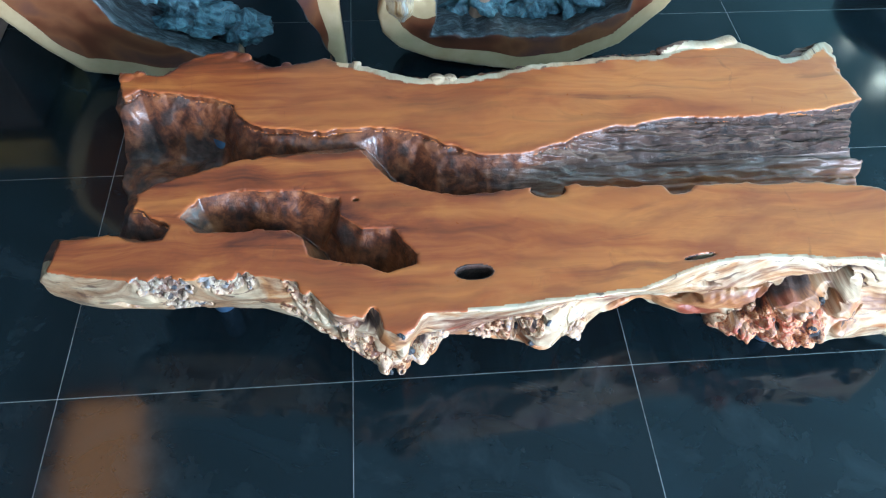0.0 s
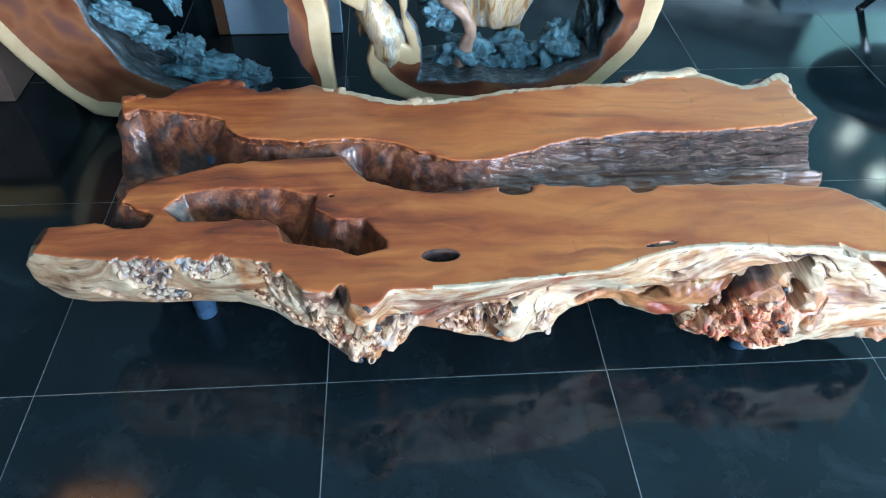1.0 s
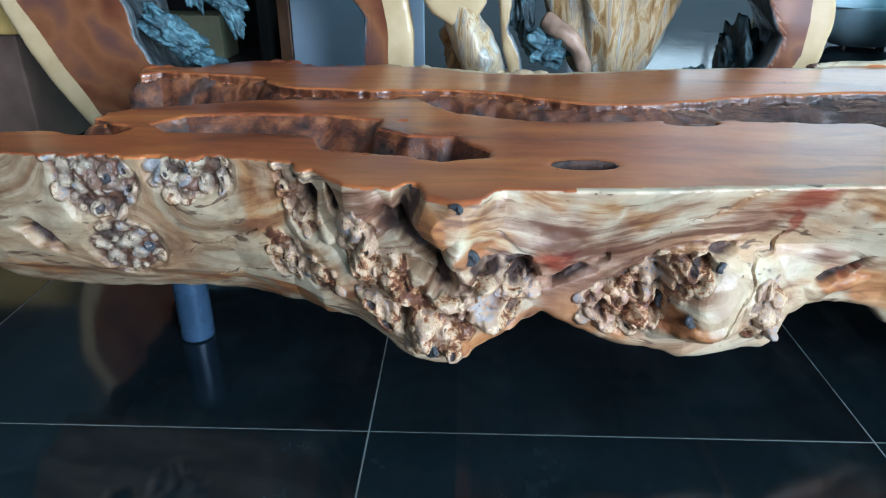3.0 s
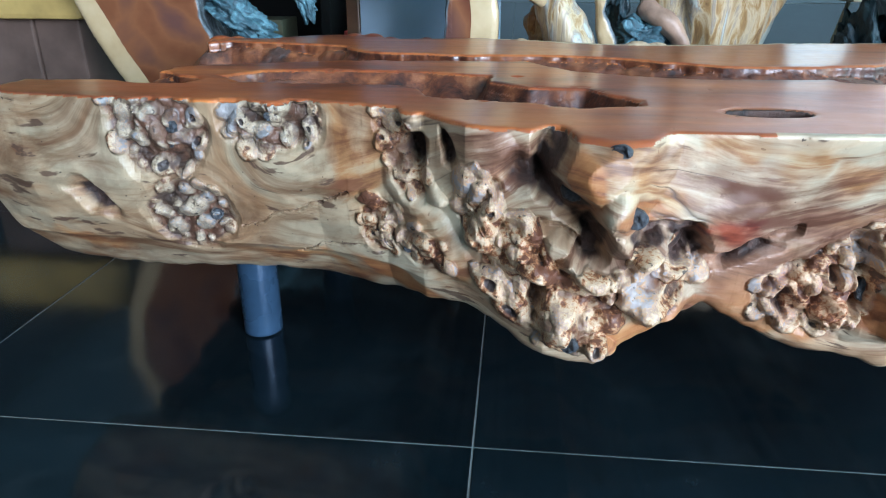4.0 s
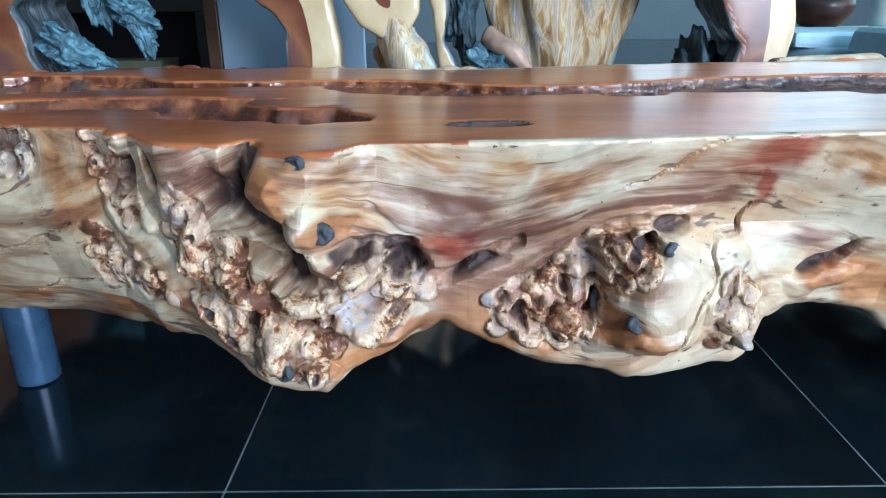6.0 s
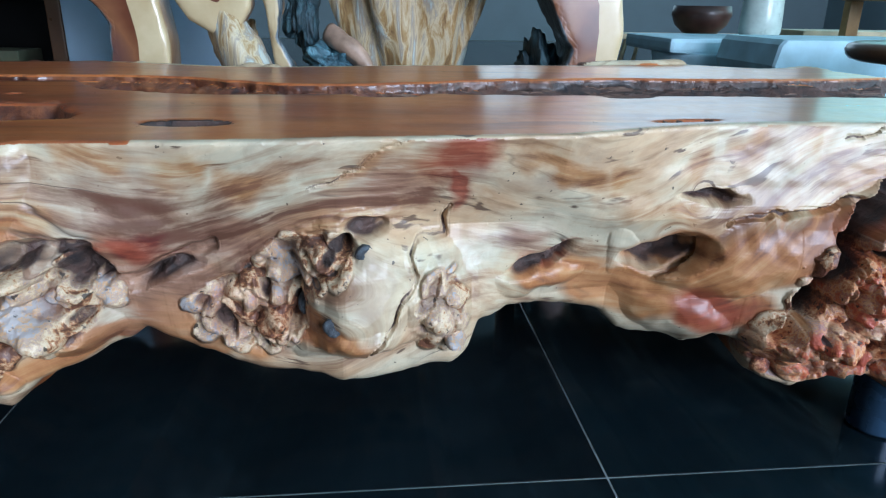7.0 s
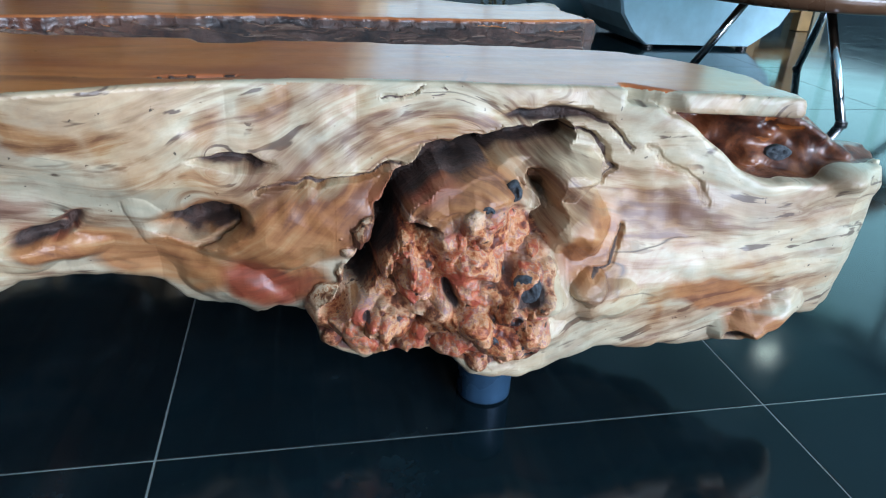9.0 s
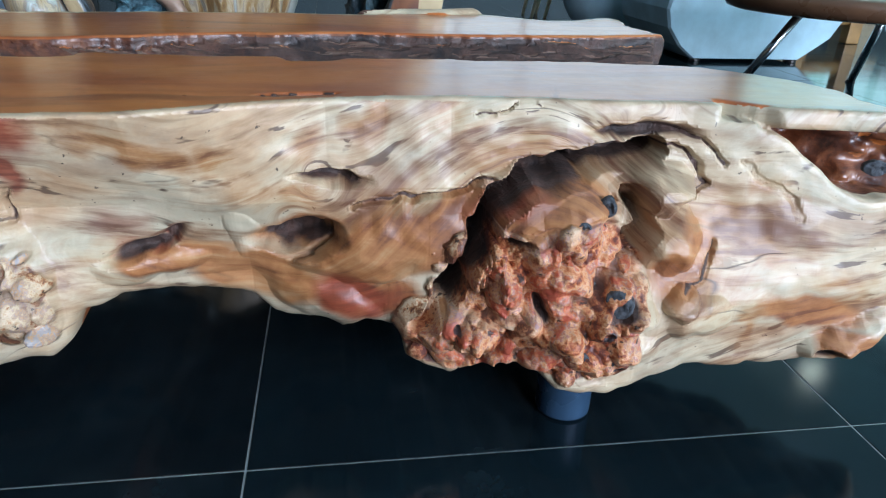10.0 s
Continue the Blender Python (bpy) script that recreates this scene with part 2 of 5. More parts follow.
    rel = m.math("ADD", rel, m.math("MULTIPLY", fine, 0.025))
    m.bump(rel, 0.7, 0.006)
    return m.mat


def chair_wood():
    m = Mat("polished_trunk_slice_wood")
    ring = m.attr("ring")
    warp = m.noise(3.0, 3)
    bands = m.noise(1.0, 5, m.scaled(4, 2, 4), 0.5, 0.3)
    wave = m.t.nodes.new("ShaderNodeMath")
    wave.operation = "SINE"
    m.put(wave.inputs[0], m.math("ADD", m.math("MULTIPLY", ring, 75.0), m.math("MULTIPLY", warp, 26.0)))
    w = m.math("ADD", m.math("MULTIPLY", wave.outputs[0], 0.045), bands)
    heart = m.ramp(w, (0.25, (0.035, 0.013, 0.01)), (0.42, (0.14, 0.042, 0.02)), (0.52, (0.23, 0.09, 0.04)), (0.62, (0.12, 0.052, 0.042)), (0.78, (0.22, 0.11, 0.07)))
    sap = m.ramp(m.noise(14, 4), (0.3, (0.48, 0.34, 0.18)), (0.7, (0.60, 0.46, 0.27)))
    rough = m.noise(1.0, 6, m.scaled(30, 60, 9), 0.62, 0.8)
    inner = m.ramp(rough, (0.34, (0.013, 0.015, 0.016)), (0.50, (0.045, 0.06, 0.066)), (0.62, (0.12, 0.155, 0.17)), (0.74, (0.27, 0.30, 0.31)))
    honey = m.ramp(m.noise(9, 5, None, 0.6, 0.8), (0.35, (0.22, 0.085, 0.025)), (0.55, (0.42, 0.23, 0.09)), (0.7, (0.55, 0.46, 0.34)))
    col = m.mix(m.edge(m.attr("sap"), warp, 0.25, 0.03), heart, sap)
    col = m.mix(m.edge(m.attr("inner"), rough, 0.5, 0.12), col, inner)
    col = m.mix(m.edge(m.attr("honey"), rough, 0.4, 0.2), col, honey)
    m.set(Base_Color=col, Roughness=m.ramp(m.attr("inner"), (0.0, 0.28), (1.0, 0.5)), Coat_Weight=0.25, Coat_Roughness=0.15)
    m.bump(m.math("MULTIPLY", rough, m.attr("inner")), 0.6, 0.012)
    return m.mat


def tile_stone():
    m = Mat("polished_black_tile")
    a = m.noise(1.6, 6, None, 0.6, 1.0)
    b = m.noise(7, 6, None, 0.65, 0.5)
    col = m.ramp(a, (0.35, (0.0026, 0.0062, 0.0082)), (0.72, (0.0085, 0.020, 0.026)))
    col = m.mix(m.math("MULTIPLY", m.ramp(b, (0.52, 0.0), (0.8, 1.0)), 0.5), col, (0.032, 0.050, 0.058))
    col = m.mix(m.math("MULTIPLY", m.rand(), 0.2), col, (0.012, 0.015, 0.017))
    dust = m.ramp(m.noise(420, 1), (0.78, 0.0), (0.8, 1.0))
    col = m.mix(m.math("MULTIPLY", dust, 0.35), col, (0.3, 0.3, 0.28))
    m.set(Base_Color=col, Roughness=m.ramp(b, (0.3, 0.07), (0.8, 0.15)), Specular_IOR_Level=0.37)
    m.bump(a, 0.04, 0.002)
    return m.mat


WOOD = root_wood()
CHAIR = chair_wood()
TILE = tile_stone()
GROUT = plain("pale_tile_joint", (0.25, 0.27, 0.26), 0.7, 0, 0.42, 3.5)
WALL = plain("grey_painted_wall", (0.15, 0.20, 0.22), 0.7, 0, 0.06, 3)
DARKWALL = plain("dark_panelled_wall", (0.05, 0.05, 0.055), 0.55, 0, 0.1, 3)
CEIL = plain("white_ceiling_paint", (0.50, 0.72, 0.80), 0.8, 0, 0.06, 2)
STEEL = plain("dark_painted_steel", (0.035, 0.08, 0.14), 0.28, 0.3, 0.15, 20, 0.05, 0.3)
CHROME = plain("chromed_steel_tube", (0.62, 0.64, 0.66), 0.14, 1.0, 0.05, 20, 0)
FRAME = plain("grey_aluminium_frame", (0.22, 0.24, 0.25), 0.4, 0.7, 0.06, 20, 0)
CONCRETE = plain("pale_grey_concrete", (0.44, 0.64, 0.71), 0.6, 0, 0.14, 7, 0.3)
BOARD = plain("white_laminate_board", (0.52, 0.70, 0.86), 0.4, 0, 0.06, 5, 0.05)
HONEY = plain("honey_brown_timber", (0.40, 0.21, 0.075), 0.42, 0, 0.22, 9, 0.2)
PALE = plain("pale_raw_timber", (0.56, 0.44, 0.28), 0.5, 0, 0.18, 9, 0.2)
BROWN = plain("dark_brown_polished_timber", (0.15, 0.075, 0.04), 0.3, 0, 0.2, 9, 0.1, 0.3)
CERAMIC = plain("pale_green_glaze", (0.52, 0.58, 0.52), 0.3, 0, 0.12, 18, 0.1, 0.3)
KNOT = plain("charred_knot_wood", (0.065, 0.075, 0.085), 0.55, 0, 0.48, 260, 1.0, 0.0)
BLACKISH = plain("black_lacquer", (0.018, 0.016, 0.016), 0.35, 0, 0.15, 9, 0.1)
REDBOX = plain("red_card", (0.42, 0.04, 0.03), 0.6, 0, 0.1, 9)
OLIVE = plain("olive_card", (0.22, 0.21, 0.13), 0.7, 0, 0.15, 9)


# ---------------------------------------------------------------- mesh helpers
def part(name, bm, material, parent=None, label=""):
    """Links a bmesh as one mesh object."""
    me = bpy.data.meshes.new(name)
    bm.to_mesh(me)
    bm.free()
    me.materials.append(material)
    ob = new(name, me)
    if parent is not None:
        ob.parent = parent
    return tagged(ob, label)


def base(name, x, y, z=0.0, turn=0.0):
    ob = new(name)
    ob.empty_display_size = 0.1
    ob.matrix_world = pose(x, y, z, 0, 0, turn)
    return ob


def smooth(ob):
    ob.data.polygons.foreach_set("use_smooth", [True] * len(ob.data.polygons))
    return ob


def box(bm, x0, x1, y0, y1, z0, z1, bevel=0.0):
    made = bmesh.ops.create_cube(bm, size=1.0)["verts"]
    for v in made:
        v.co = Vector((x0 + (v.co.x + 0.5) * (x1 - x0), y0 + (v.co.y + 0.5) * (y1 - y0), z0 + (v.co.z + 0.5) * (z1 - z0)))
    if bevel:
        edges = {e for v in made for e in v.link_edges}
        bmesh.ops.bevel(bm, geom=list(edges), offset=bevel, segments=2, profile=0.6, affect="EDGES")
    return bm


def tube(bm, a, b, r0, r1=None, n=24, rings=1, cap=True):
    """A round bar from a to b."""
    a, b = Vector(a), Vector(b)
    r1 = r0 if r1 is None else r1
    m = (b - a).to_track_quat("Z", "Y").to_matrix()
    rows = []
    for k in range(rings + 1):
        f = k / rings
        r = r0 + (r1 - r0) * f
        rows.append([bm.verts.new(a + (b - a) * f + m @ Vector((r * math.cos(i * math.tau / n), r * math.sin(i * math.tau / n), 0))) for i in range(n)])
    for p, q in zip(rows, rows[1:]):
        for i in range(n):
            bm.faces.new((p[i], p[(i + 1) % n], q[(i + 1) % n], q[i]))
    if cap:
        bm.faces.new(rows[0][::-1])
        bm.faces.new(rows[-1])
    return bm


def lathe(bm, profile, n=40, closed=True):
    """A turned body from (radius, height) pairs."""
    rows = [[bm.verts.new((r * math.cos(i * math.tau / n), r * math.sin(i * math.tau / n), z)) for i in range(n)] for r, z in profile]
    for p, q in zip(rows, rows[1:]):
        for i in range(n):
            bm.faces.new((p[i], p[(i + 1) % n], q[(i + 1) % n], q[i]))
    if closed:
        bm.faces.new(rows[0][::-1])
        bm.faces.new(rows[-1])
    return bm


# ---------------------------------------------------------------- carved bodies
def hashed(i, j, k, seed):
    n = (i * 374761393 + j * 668265263 + k * 2147483647 + seed * 1274126177) & 0xFFFFFFFF
    n = ((n ^ (n >> 13)) * 1274126177) & 0xFFFFFFFF
    return ((n ^ (n >> 16)) & 0xFFFF) / 65535.0


def vnoise(x, y, z, seed=0):
    """Smooth value noise in 0..1 on arrays."""
    x, y, z = np.broadcast_arrays(np.asarray(x, float), np.asarray(y, float), np.asarray(z, float))
    i, j, k = (np.floor(v).astype(np.int64) for v in (x, y, z))
    u, v, w = (a - b for a, b in ((x, i), (y, j), (z, k)))
    u, v, w = (a * a * (3 - 2 * a) for a in (u, v, w))
    low = [int(a.min()) for a in (i, j, k)]
    size = [int(a.max()) - b + 2 for a, b in zip((i, j, k), low)]
    table = hashed(*np.meshgrid(*(np.arange(n) + b for n, b in zip(size, low)), indexing="ij"), seed).ravel()
    at = ((i - low[0]) * size[1] + (j - low[1])) * size[2] + (k - low[2])
    out = 0.0
    for dk in (0, 1):
        rows = [[table[at + (di * size[1] + dj) * size[2] + dk] for dj in (0, 1)] for di in (0, 1)]
        a, b = (r[0] + (r[1] - r[0]) * v for r in rows)
        out = out + (a + (b - a) * u) * (w if dk else 1 - w)
    return out


def fbm(x, y, z, octaves=3, seed=0):
    out, amp, total = 0.0, 1.0, 0.0
    for o in range(octaves):
        f = 2.0**o
        out = out + amp * vnoise(np.asarray(x) * f, np.asarray(y) * f, np.asarray(z) * f, seed + o)
        total += amp
        amp *= 0.5
    return out / total


def knobs(x, z, seed=0, tints=False):
    """Rounded cells: 1 at each knob's centre, falling to 0 between the knobs; tints: a value of its own for each."""
    x, z = np.broadcast_arrays(np.asarray(x, float), np.asarray(z, float))
    i, k = np.floor(x).astype(np.int64), np.floor(z).astype(np.int64)
    best, hue = np.full(x.shape, 9.0), np.zeros(x.shape)
    for di in (-1, 0, 1):
        for dk in (-1, 0, 1):
            cx = i + di + 0.15 + 0.7 * hashed(i + di, k + dk, 0, seed)
            cz = k + dk + 0.15 + 0.7 * hashed(i + di, k + dk, 7, seed)
            size = 0.55 + 0.35 * hashed(i + di, k + dk, 3, seed)
            d = ((x - cx) ** 2 + (z - cz) ** 2) / size**2
            hue = np.where(d < best, hashed(i + di, k + dk, 11, seed), hue)
            best = np.minimum(best, d)
    if tints:
        return hue
    return np.sqrt(np.clip(1 - best, 0, 1))


def poly_dist(px, py, pts):
    """Signed distance to a closed polygon, negative inside."""
    pts = np.asarray(pts, float)
    best, inside = np.full(px.shape, 9e9), np.zeros(px.shape, bool)
    for (ax, ay), (bx, by) in zip(pts, np.roll(pts, -1, 0)):
        ex, ey = bx - ax, by - ay
        wx, wy = px - ax, py - ay
        h = np.clip((wx * ex + wy * ey) / (ex * ex + ey * ey + 1e-12), 0, 1)
        best = np.minimum(best, (wx - h * ex) ** 2 + (wy - h * ey) ** 2)
        crosses = (ay > py) != (by > py)
        inside ^= crosses & (px < ex * (py - ay) / (ey if abs(ey) > 1e-12 else 1e-12) + ax)
    return np.where(inside, -1, 1) * np.sqrt(best)


def smax(a, b, k):
    h = np.clip(0.5 + 0.5 * (a - b) / k, 0, 1)
    return b + (a - b) * h + k * h * (1 - h)


def smin(a, b, k):
    return -smax(-a, -b, k)


def surface(f, origin, h):
    """The zero surface of a field on a grid (dual of the grid's cells): points and quads."""
    s = f < 0
    nx, ny, nz = f.shape
    count = np.zeros((nx - 1, ny - 1, nz - 1), np.int8)
    for a in (0, 1):
        for b in (0, 1):
            for c in (0, 1):
                count += s[a : nx - 1 + a, b : ny - 1 + b, c : nz - 1 + c]
    I, J, K = np.nonzero((count > 0) & (count < 8))
    total, hits = np.zeros((len(I), 3)), np.zeros(len(I))
    for axis in range(3):
        d = [0, 0, 0]
        d[axis] = 1
        other = [n for n in range(3) if n != axis]
        for p in (0, 1):
            for q in (0, 1):
                o = [0, 0, 0]
                o[other[0]], o[other[1]] = p, q
                f0 = f[I + o[0], J + o[1], K + o[2]].astype(float)
                f1 = f[I + o[0] + d[0], J + o[1] + d[1], K + o[2] + d[2]].astype(float)
                cut = (f0 < 0) != (f1 < 0)
                t = np.where(cut, f0 / np.where(cut, f0 - f1, 1), 0)
                for n in range(3):
                    total[:, n] += np.where(cut, o[n] + (t if n == axis else 0), 0)
                hits += cut
    points = np.stack([I, J, K], 1) + total / hits[:, None]
    points = points * h + np.asarray(origin)
    index = np.full(count.shape, -1, np.int32)
    index[I, J, K] = np.arange(len(I))
    quads = []
    for axis in range(3):
        lo = [slice(1, -1)] * 3
        hi = [slice(1, -1)] * 3
        lo[axis], hi[axis] = slice(0, -1), slice(1, None)
        a, b = s[tuple(lo)], s[tuple(hi)]
        for flip, where in ((False, a & ~b), (True, ~a & b)):
            c = [v + (0 if n == axis else 1) for n, v in enumerate(np.nonzero(where))]
            u, v = (axis + 1) % 3, (axis + 2) % 3
            ring = []
            for du, dv in ((1, 1), (0, 1), (0, 0), (1, 0)):
                e = list(c)
                e[u], e[v] = c[u] - du, c[v] - dv
                ring.append(index[e[0], e[1], e[2]])
            quads.append(np.stack(ring[::-1] if flip else ring, 1))
    return points, np.concatenate(quads)


def mesh_from(name, points, quads, material, masks, parent, label=""):
    me = bpy.data.meshes.new(name)
    me.vertices.add(len(points))
    me.vertices.foreach_set("co", points.astype(np.float32).ravel())
    me.loops.add(quads.size)
    me.loops.foreach_set("vertex_index", quads.astype(np.int32).ravel())
    me.polygons.add(len(quads))
    me.polygons.foreach_set("loop_start", np.arange(0, quads.size, 4, dtype=np.int32))
    me.polygons.foreach_set("use_smooth", np.ones(len(quads), bool))
    me.update(calc_edges=True)
    me.validate()
    for key, values in masks.items():
        me.attributes.new(key, "FLOAT", "POINT").data.foreach_set("value", np.clip(values, 0, 1).astype(np.float32))
    me.materials.append(material)
    ob = new(name, me)
    if parent is not None:
        ob.parent = parent
    return tagged(ob, label)


def normals(points, quads):
    p = points[quads]
    n = np.cross(p[:, 2] - p[:, 0], p[:, 3] - p[:, 1])
    out = np.zeros_like(points)
    for c in range(4):
        for axis in range(3):
            out[:, axis] += np.bincount(quads[:, c], n[:, axis], len(points))
    return out / (np.linalg.norm(out, axis=1, keepdims=True) + 1e-12)


def refined(points, quads, held, chosen):
    """Splits the chosen quads into three by three; held is carried along, 0 where they meet the rest."""
    outer = np.zeros(len(points), bool)
    outer[quads[~chosen].ravel()] = True
    held = np.where(outer, 0.0, held)
    cells = quads[chosen]
    steps = np.arange(4) / 3.0
    weights = [[(1 - a) * (1 - b), a * (1 - b), a * b, (1 - a) * b] for a in steps for b in steps]
    where = np.einsum("kc,ncd->nkd", np.array(weights), points[cells]).reshape(-1, 3)
    much = np.einsum("kc,nc->nk", np.array(weights), held[cells]).ravel()
    key = np.round((where - where.min(0)) * 5e5).astype(np.int64)
    _, first, back = np.unique((key[:, 0] << 42) | (key[:, 1] << 21) | key[:, 2], return_index=True, return_inverse=True)
    number = np.arange(len(first)) + len(points)
    back = back.ravel().reshape(-1, 16)
    for corner, k in enumerate((0, 12, 15, 3)):
        shared = outer[cells[:, corner]]
        number[back[shared, k]] = cells[shared, corner]
    back = number[back]
    grid = [[back[:, 4 * a + b] for b in range(4)] for a in range(4)]
    small = [np.stack([grid[a][b], grid[a + 1][b], grid[a + 1][b + 1], grid[a][b + 1]], 1) for a in range(3) for b in range(3)]
    points, held = np.concatenate([points, where[first]]), np.concatenate([np.zeros(len(points)), much[first]])
    used, quads = np.unique(np.concatenate([quads[~chosen], *small]), return_inverse=True)
    return points[used], quads.reshape(-1, 4), held[used]


def near(x, z, spots, soft=0.35):
    """How much of (x, z) lies in any of the ellipses (cx, cz, rx, rz, turn)."""
    out = np.zeros(x.shape)
    for cx, cz, rx, rz, turn in spots:
        w = within(x, z, cx, cz, (1 + soft) * max(rx, rz))
        d = oval(x[w], z[w], cx, cz, rx, rz, turn)
        out[w] = np.maximum(out[w], np.clip((1 + soft - d) / (2 * soft), 0, 1))
    return out


def within(x, z, cx, cz, r):
    """Where (x, z) lies in the square of half width r about (cx, cz)."""
    return (np.abs(x - cx) < r) & (np.abs(z - cz) < r)


def eased(q):
    q = np.clip(q, 0, 1)
    return q * q * (3 - 2 * q)


# ---------------------------------------------------------------- the root bench
TOP = 0.322
BACK_PLANK = [
    (-1.02, 1.985), (-0.975, 1.972), (-0.92, 1.965), (-0.89, 2.01), (-0.84, 2.037), (-0.775, 2.043), (-0.745, 2.015), (-0.70, 1.985), (-0.64, 1.997),
    (-0.577, 2.012), (-0.50, 1.988), (-0.43, 1.953), (-0.33, 1.93), (-0.23, 1.94), (-0.09, 1.975), (0.05, 1.99), (0.19, 1.995), (0.28, 2.03), (0.37, 2.045),
    (0.43, 1.998), (0.478, 1.966), (0.525, 1.978), (0.586, 2.022), (0.605, 2.022), (0.634, 1.835), (0.55, 1.805), (0.414, 1.79), (0.144, 1.784), (0.01, 1.767), (-0.075, 1.734),
    (-0.155, 1.703), (-0.254, 1.702), (-0.327, 1.735), (-0.375, 1.768), (-0.45, 1.791), (-0.60, 1.784), (-0.70, 1.80), (-0.739, 1.824), (-0.763, 1.873),
    (-0.81, 1.895), (-0.888, 1.909), (-0.966, 1.925), (-0.995, 1.90),
]
FRONT_PLANK = [
    (-1.052, 1.40), (-1.046, 1.536), (-0.94, 1.537), (-0.904, 1.52), (-0.861, 1.525), (-0.845, 1.56), (-0.925, 1.60), (-0.925, 1.635), (-0.852, 1.675), (-0.739, 1.711),
    (-0.621, 1.725), (-0.50, 1.73), (-0.475, 1.693), (-0.451, 1.653), (-0.381, 1.621), (-0.311, 1.604), (-0.143, 1.611), (-0.081, 1.616), (0.027, 1.607),
    (0.094, 1.606), (0.104, 1.585), (0.132, 1.584), (0.162, 1.604), (0.285, 1.601), (0.41, 1.597), (0.53, 1.575), (0.575, 1.535), (0.605, 1.50), (0.612, 1.44),
    (0.608, 1.345), (0.53, 1.345), (0.50, 1.385), (0.462, 1.426), (0.44, 1.25), (-0.5, 1.2), (-0.8, 1.3),
]
CAVITY = [
    (-0.838, 1.575), (-0.811, 1.622), (-0.732, 1.636), (-0.616, 1.63), (-0.539, 1.605), (-0.538, 1.566), (-0.498, 1.53), (-0.441, 1.53), (-0.398, 1.468),
    (-0.40, 1.447), (-0.454, 1.43), (-0.508, 1.452), (-0.595, 1.472), (-0.609, 1.515), (-0.633, 1.536), (-0.721, 1.536), (-0.80, 1.538),
]
HULL = [
    (-1.07, 1.2), (-1.075, 1.545), (-0.985, 1.56), (-1.0, 1.63), (-0.985, 1.70), (-1.015, 1.78), (-1.01, 1.86), (-1.02, 1.975), (-0.9, 2.0), (-0.78, 2.06), (-0.6, 2.03),
    (-0.35, 1.955), (-0.1, 1.985), (0.2, 2.04), (0.36, 2.07), (0.47, 2.0), (0.6, 2.03), (0.59, 1.9), (0.60, 1.83), (0.565, 1.77), (0.575, 1.7), (0.55, 1.62), (0.645, 1.535), (0.69, 1.49), (0.718, 1.44), (0.722, 1.2),
]
# plan of the front face at three heights, along x
FACE_X = (-1.08, -1.0, -0.9, -0.8, -0.7, -0.63, -0.59, -0.55, -0.48, -0.42, -0.36, -0.28, -0.18, -0.08, 0.0, 0.07, 0.14, 0.24, 0.34, 0.44, 0.52, 0.6, 0.68, 0.73)
FACE_HIGH = (1.475, 1.452, 1.436, 1.436, 1.436, 1.425, 1.40, 1.352, 1.335, 1.345, 1.343, 1.34, 1.348, 1.358, 1.365, 1.39, 1.413, 1.42, 1.413, 1.402, 1.385, 1.368, 1.368, 1.40)
FACE_MID = (1.475, 1.448, 1.440, 1.444, 1.438, 1.42, 1.40, 1.372, 1.335, 1.325, 1.352, 1.372, 1.375, 1.405, 1.408, 1.404, 1.406, 1.40, 1.392, 1.388, 1.37, 1.36, 1.36, 1.385)
FACE_LOW = (1.50, 1.484, 1.474, 1.470, 1.466, 1.44, 1.402, 1.385, 1.335, 1.335, 1.38, 1.39, 1.372, 1.385, 1.438, 1.45, 1.43, 1.392, 1.345, 1.342, 1.35, 1.352, 1.36, 1.39)
FOOT_X = (-1.08, -1.06, -1.03, -0.95, -0.85, -0.75, -0.69, -0.646, -0.60, -0.56, -0.512, -0.488, -0.456, -0.436, -0.413, -0.375, -0.354, -0.34, -0.322, -0.27, -0.213, -0.161, -0.131, -0.107, -0.087, -0.072, -0.063, -0.034, 0.03, 0.068, 0.087, 0.12, 0.15, 0.172, 0.20, 0.206, 0.225, 0.245, 0.27, 0.30, 0.315, 0.335, 0.375, 0.41, 0.45, 0.526, 0.59, 0.62, 0.635, 0.642, 0.72)
FOOT_Z = (0.230, 0.174, 0.133, 0.120, 0.117, 0.125, 0.124, 0.120, 0.134, 0.143, 0.140, 0.127, 0.122, 0.116, 0.137, 0.148, 0.153, 0.163, 0.151, 0.127, 0.118, 0.115, 0.116, 0.124, 0.122, 0.136, 0.160, 0.166, 0.151, 0.138, 0.118, 0.110, 0.107, 0.123, 0.118, 0.090, 0.085, 0.083, 0.096, 0.107, 0.104, 0.084, 0.076, 0.082, 0.103, 0.100, 0.101, 0.099, 0.103, 0.125, 0.111)

# burl patches on the front face: centre x, z, half width, half height, turn
PATCHES = [(-0.851, 0.29, 0.047, 0.044, 0), (-0.737, 0.302, 0.046, 0.032, 0), (-0.835, 0.203, 0.041, 0.041, 0), (-0.885, 0.316, 0.017, 0.018, 0), (-0.611, 0.284, 0.016, 0.042, 25), (-0.636, 0.211, 0.02, 0.026, 10), (-0.589, 0.198, 0.024, 0.018, -20)]
BIG_BURL = [(-0.479, 0.178, 0.05, 0.034, -10), (-0.537, 0.247, 0.020, 0.036, 10), (-0.509, 0.216, 0.03, 0.03, 0), (-0.412, 0.188, 0.045, 0.024, 10), (-0.461, 0.151, 0.030, 0.022, 0), (-0.395, 0.208, 0.034, 0.018, 10)]
MID_BURL = [(-0.255, 0.172, 0.046, 0.034, 0), (-0.228, 0.205, 0.03, 0.026, 20), (-0.20, 0.225, 0.026, 0.02, 0), (-0.095, 0.172, 0.020, 0.038, 0)]
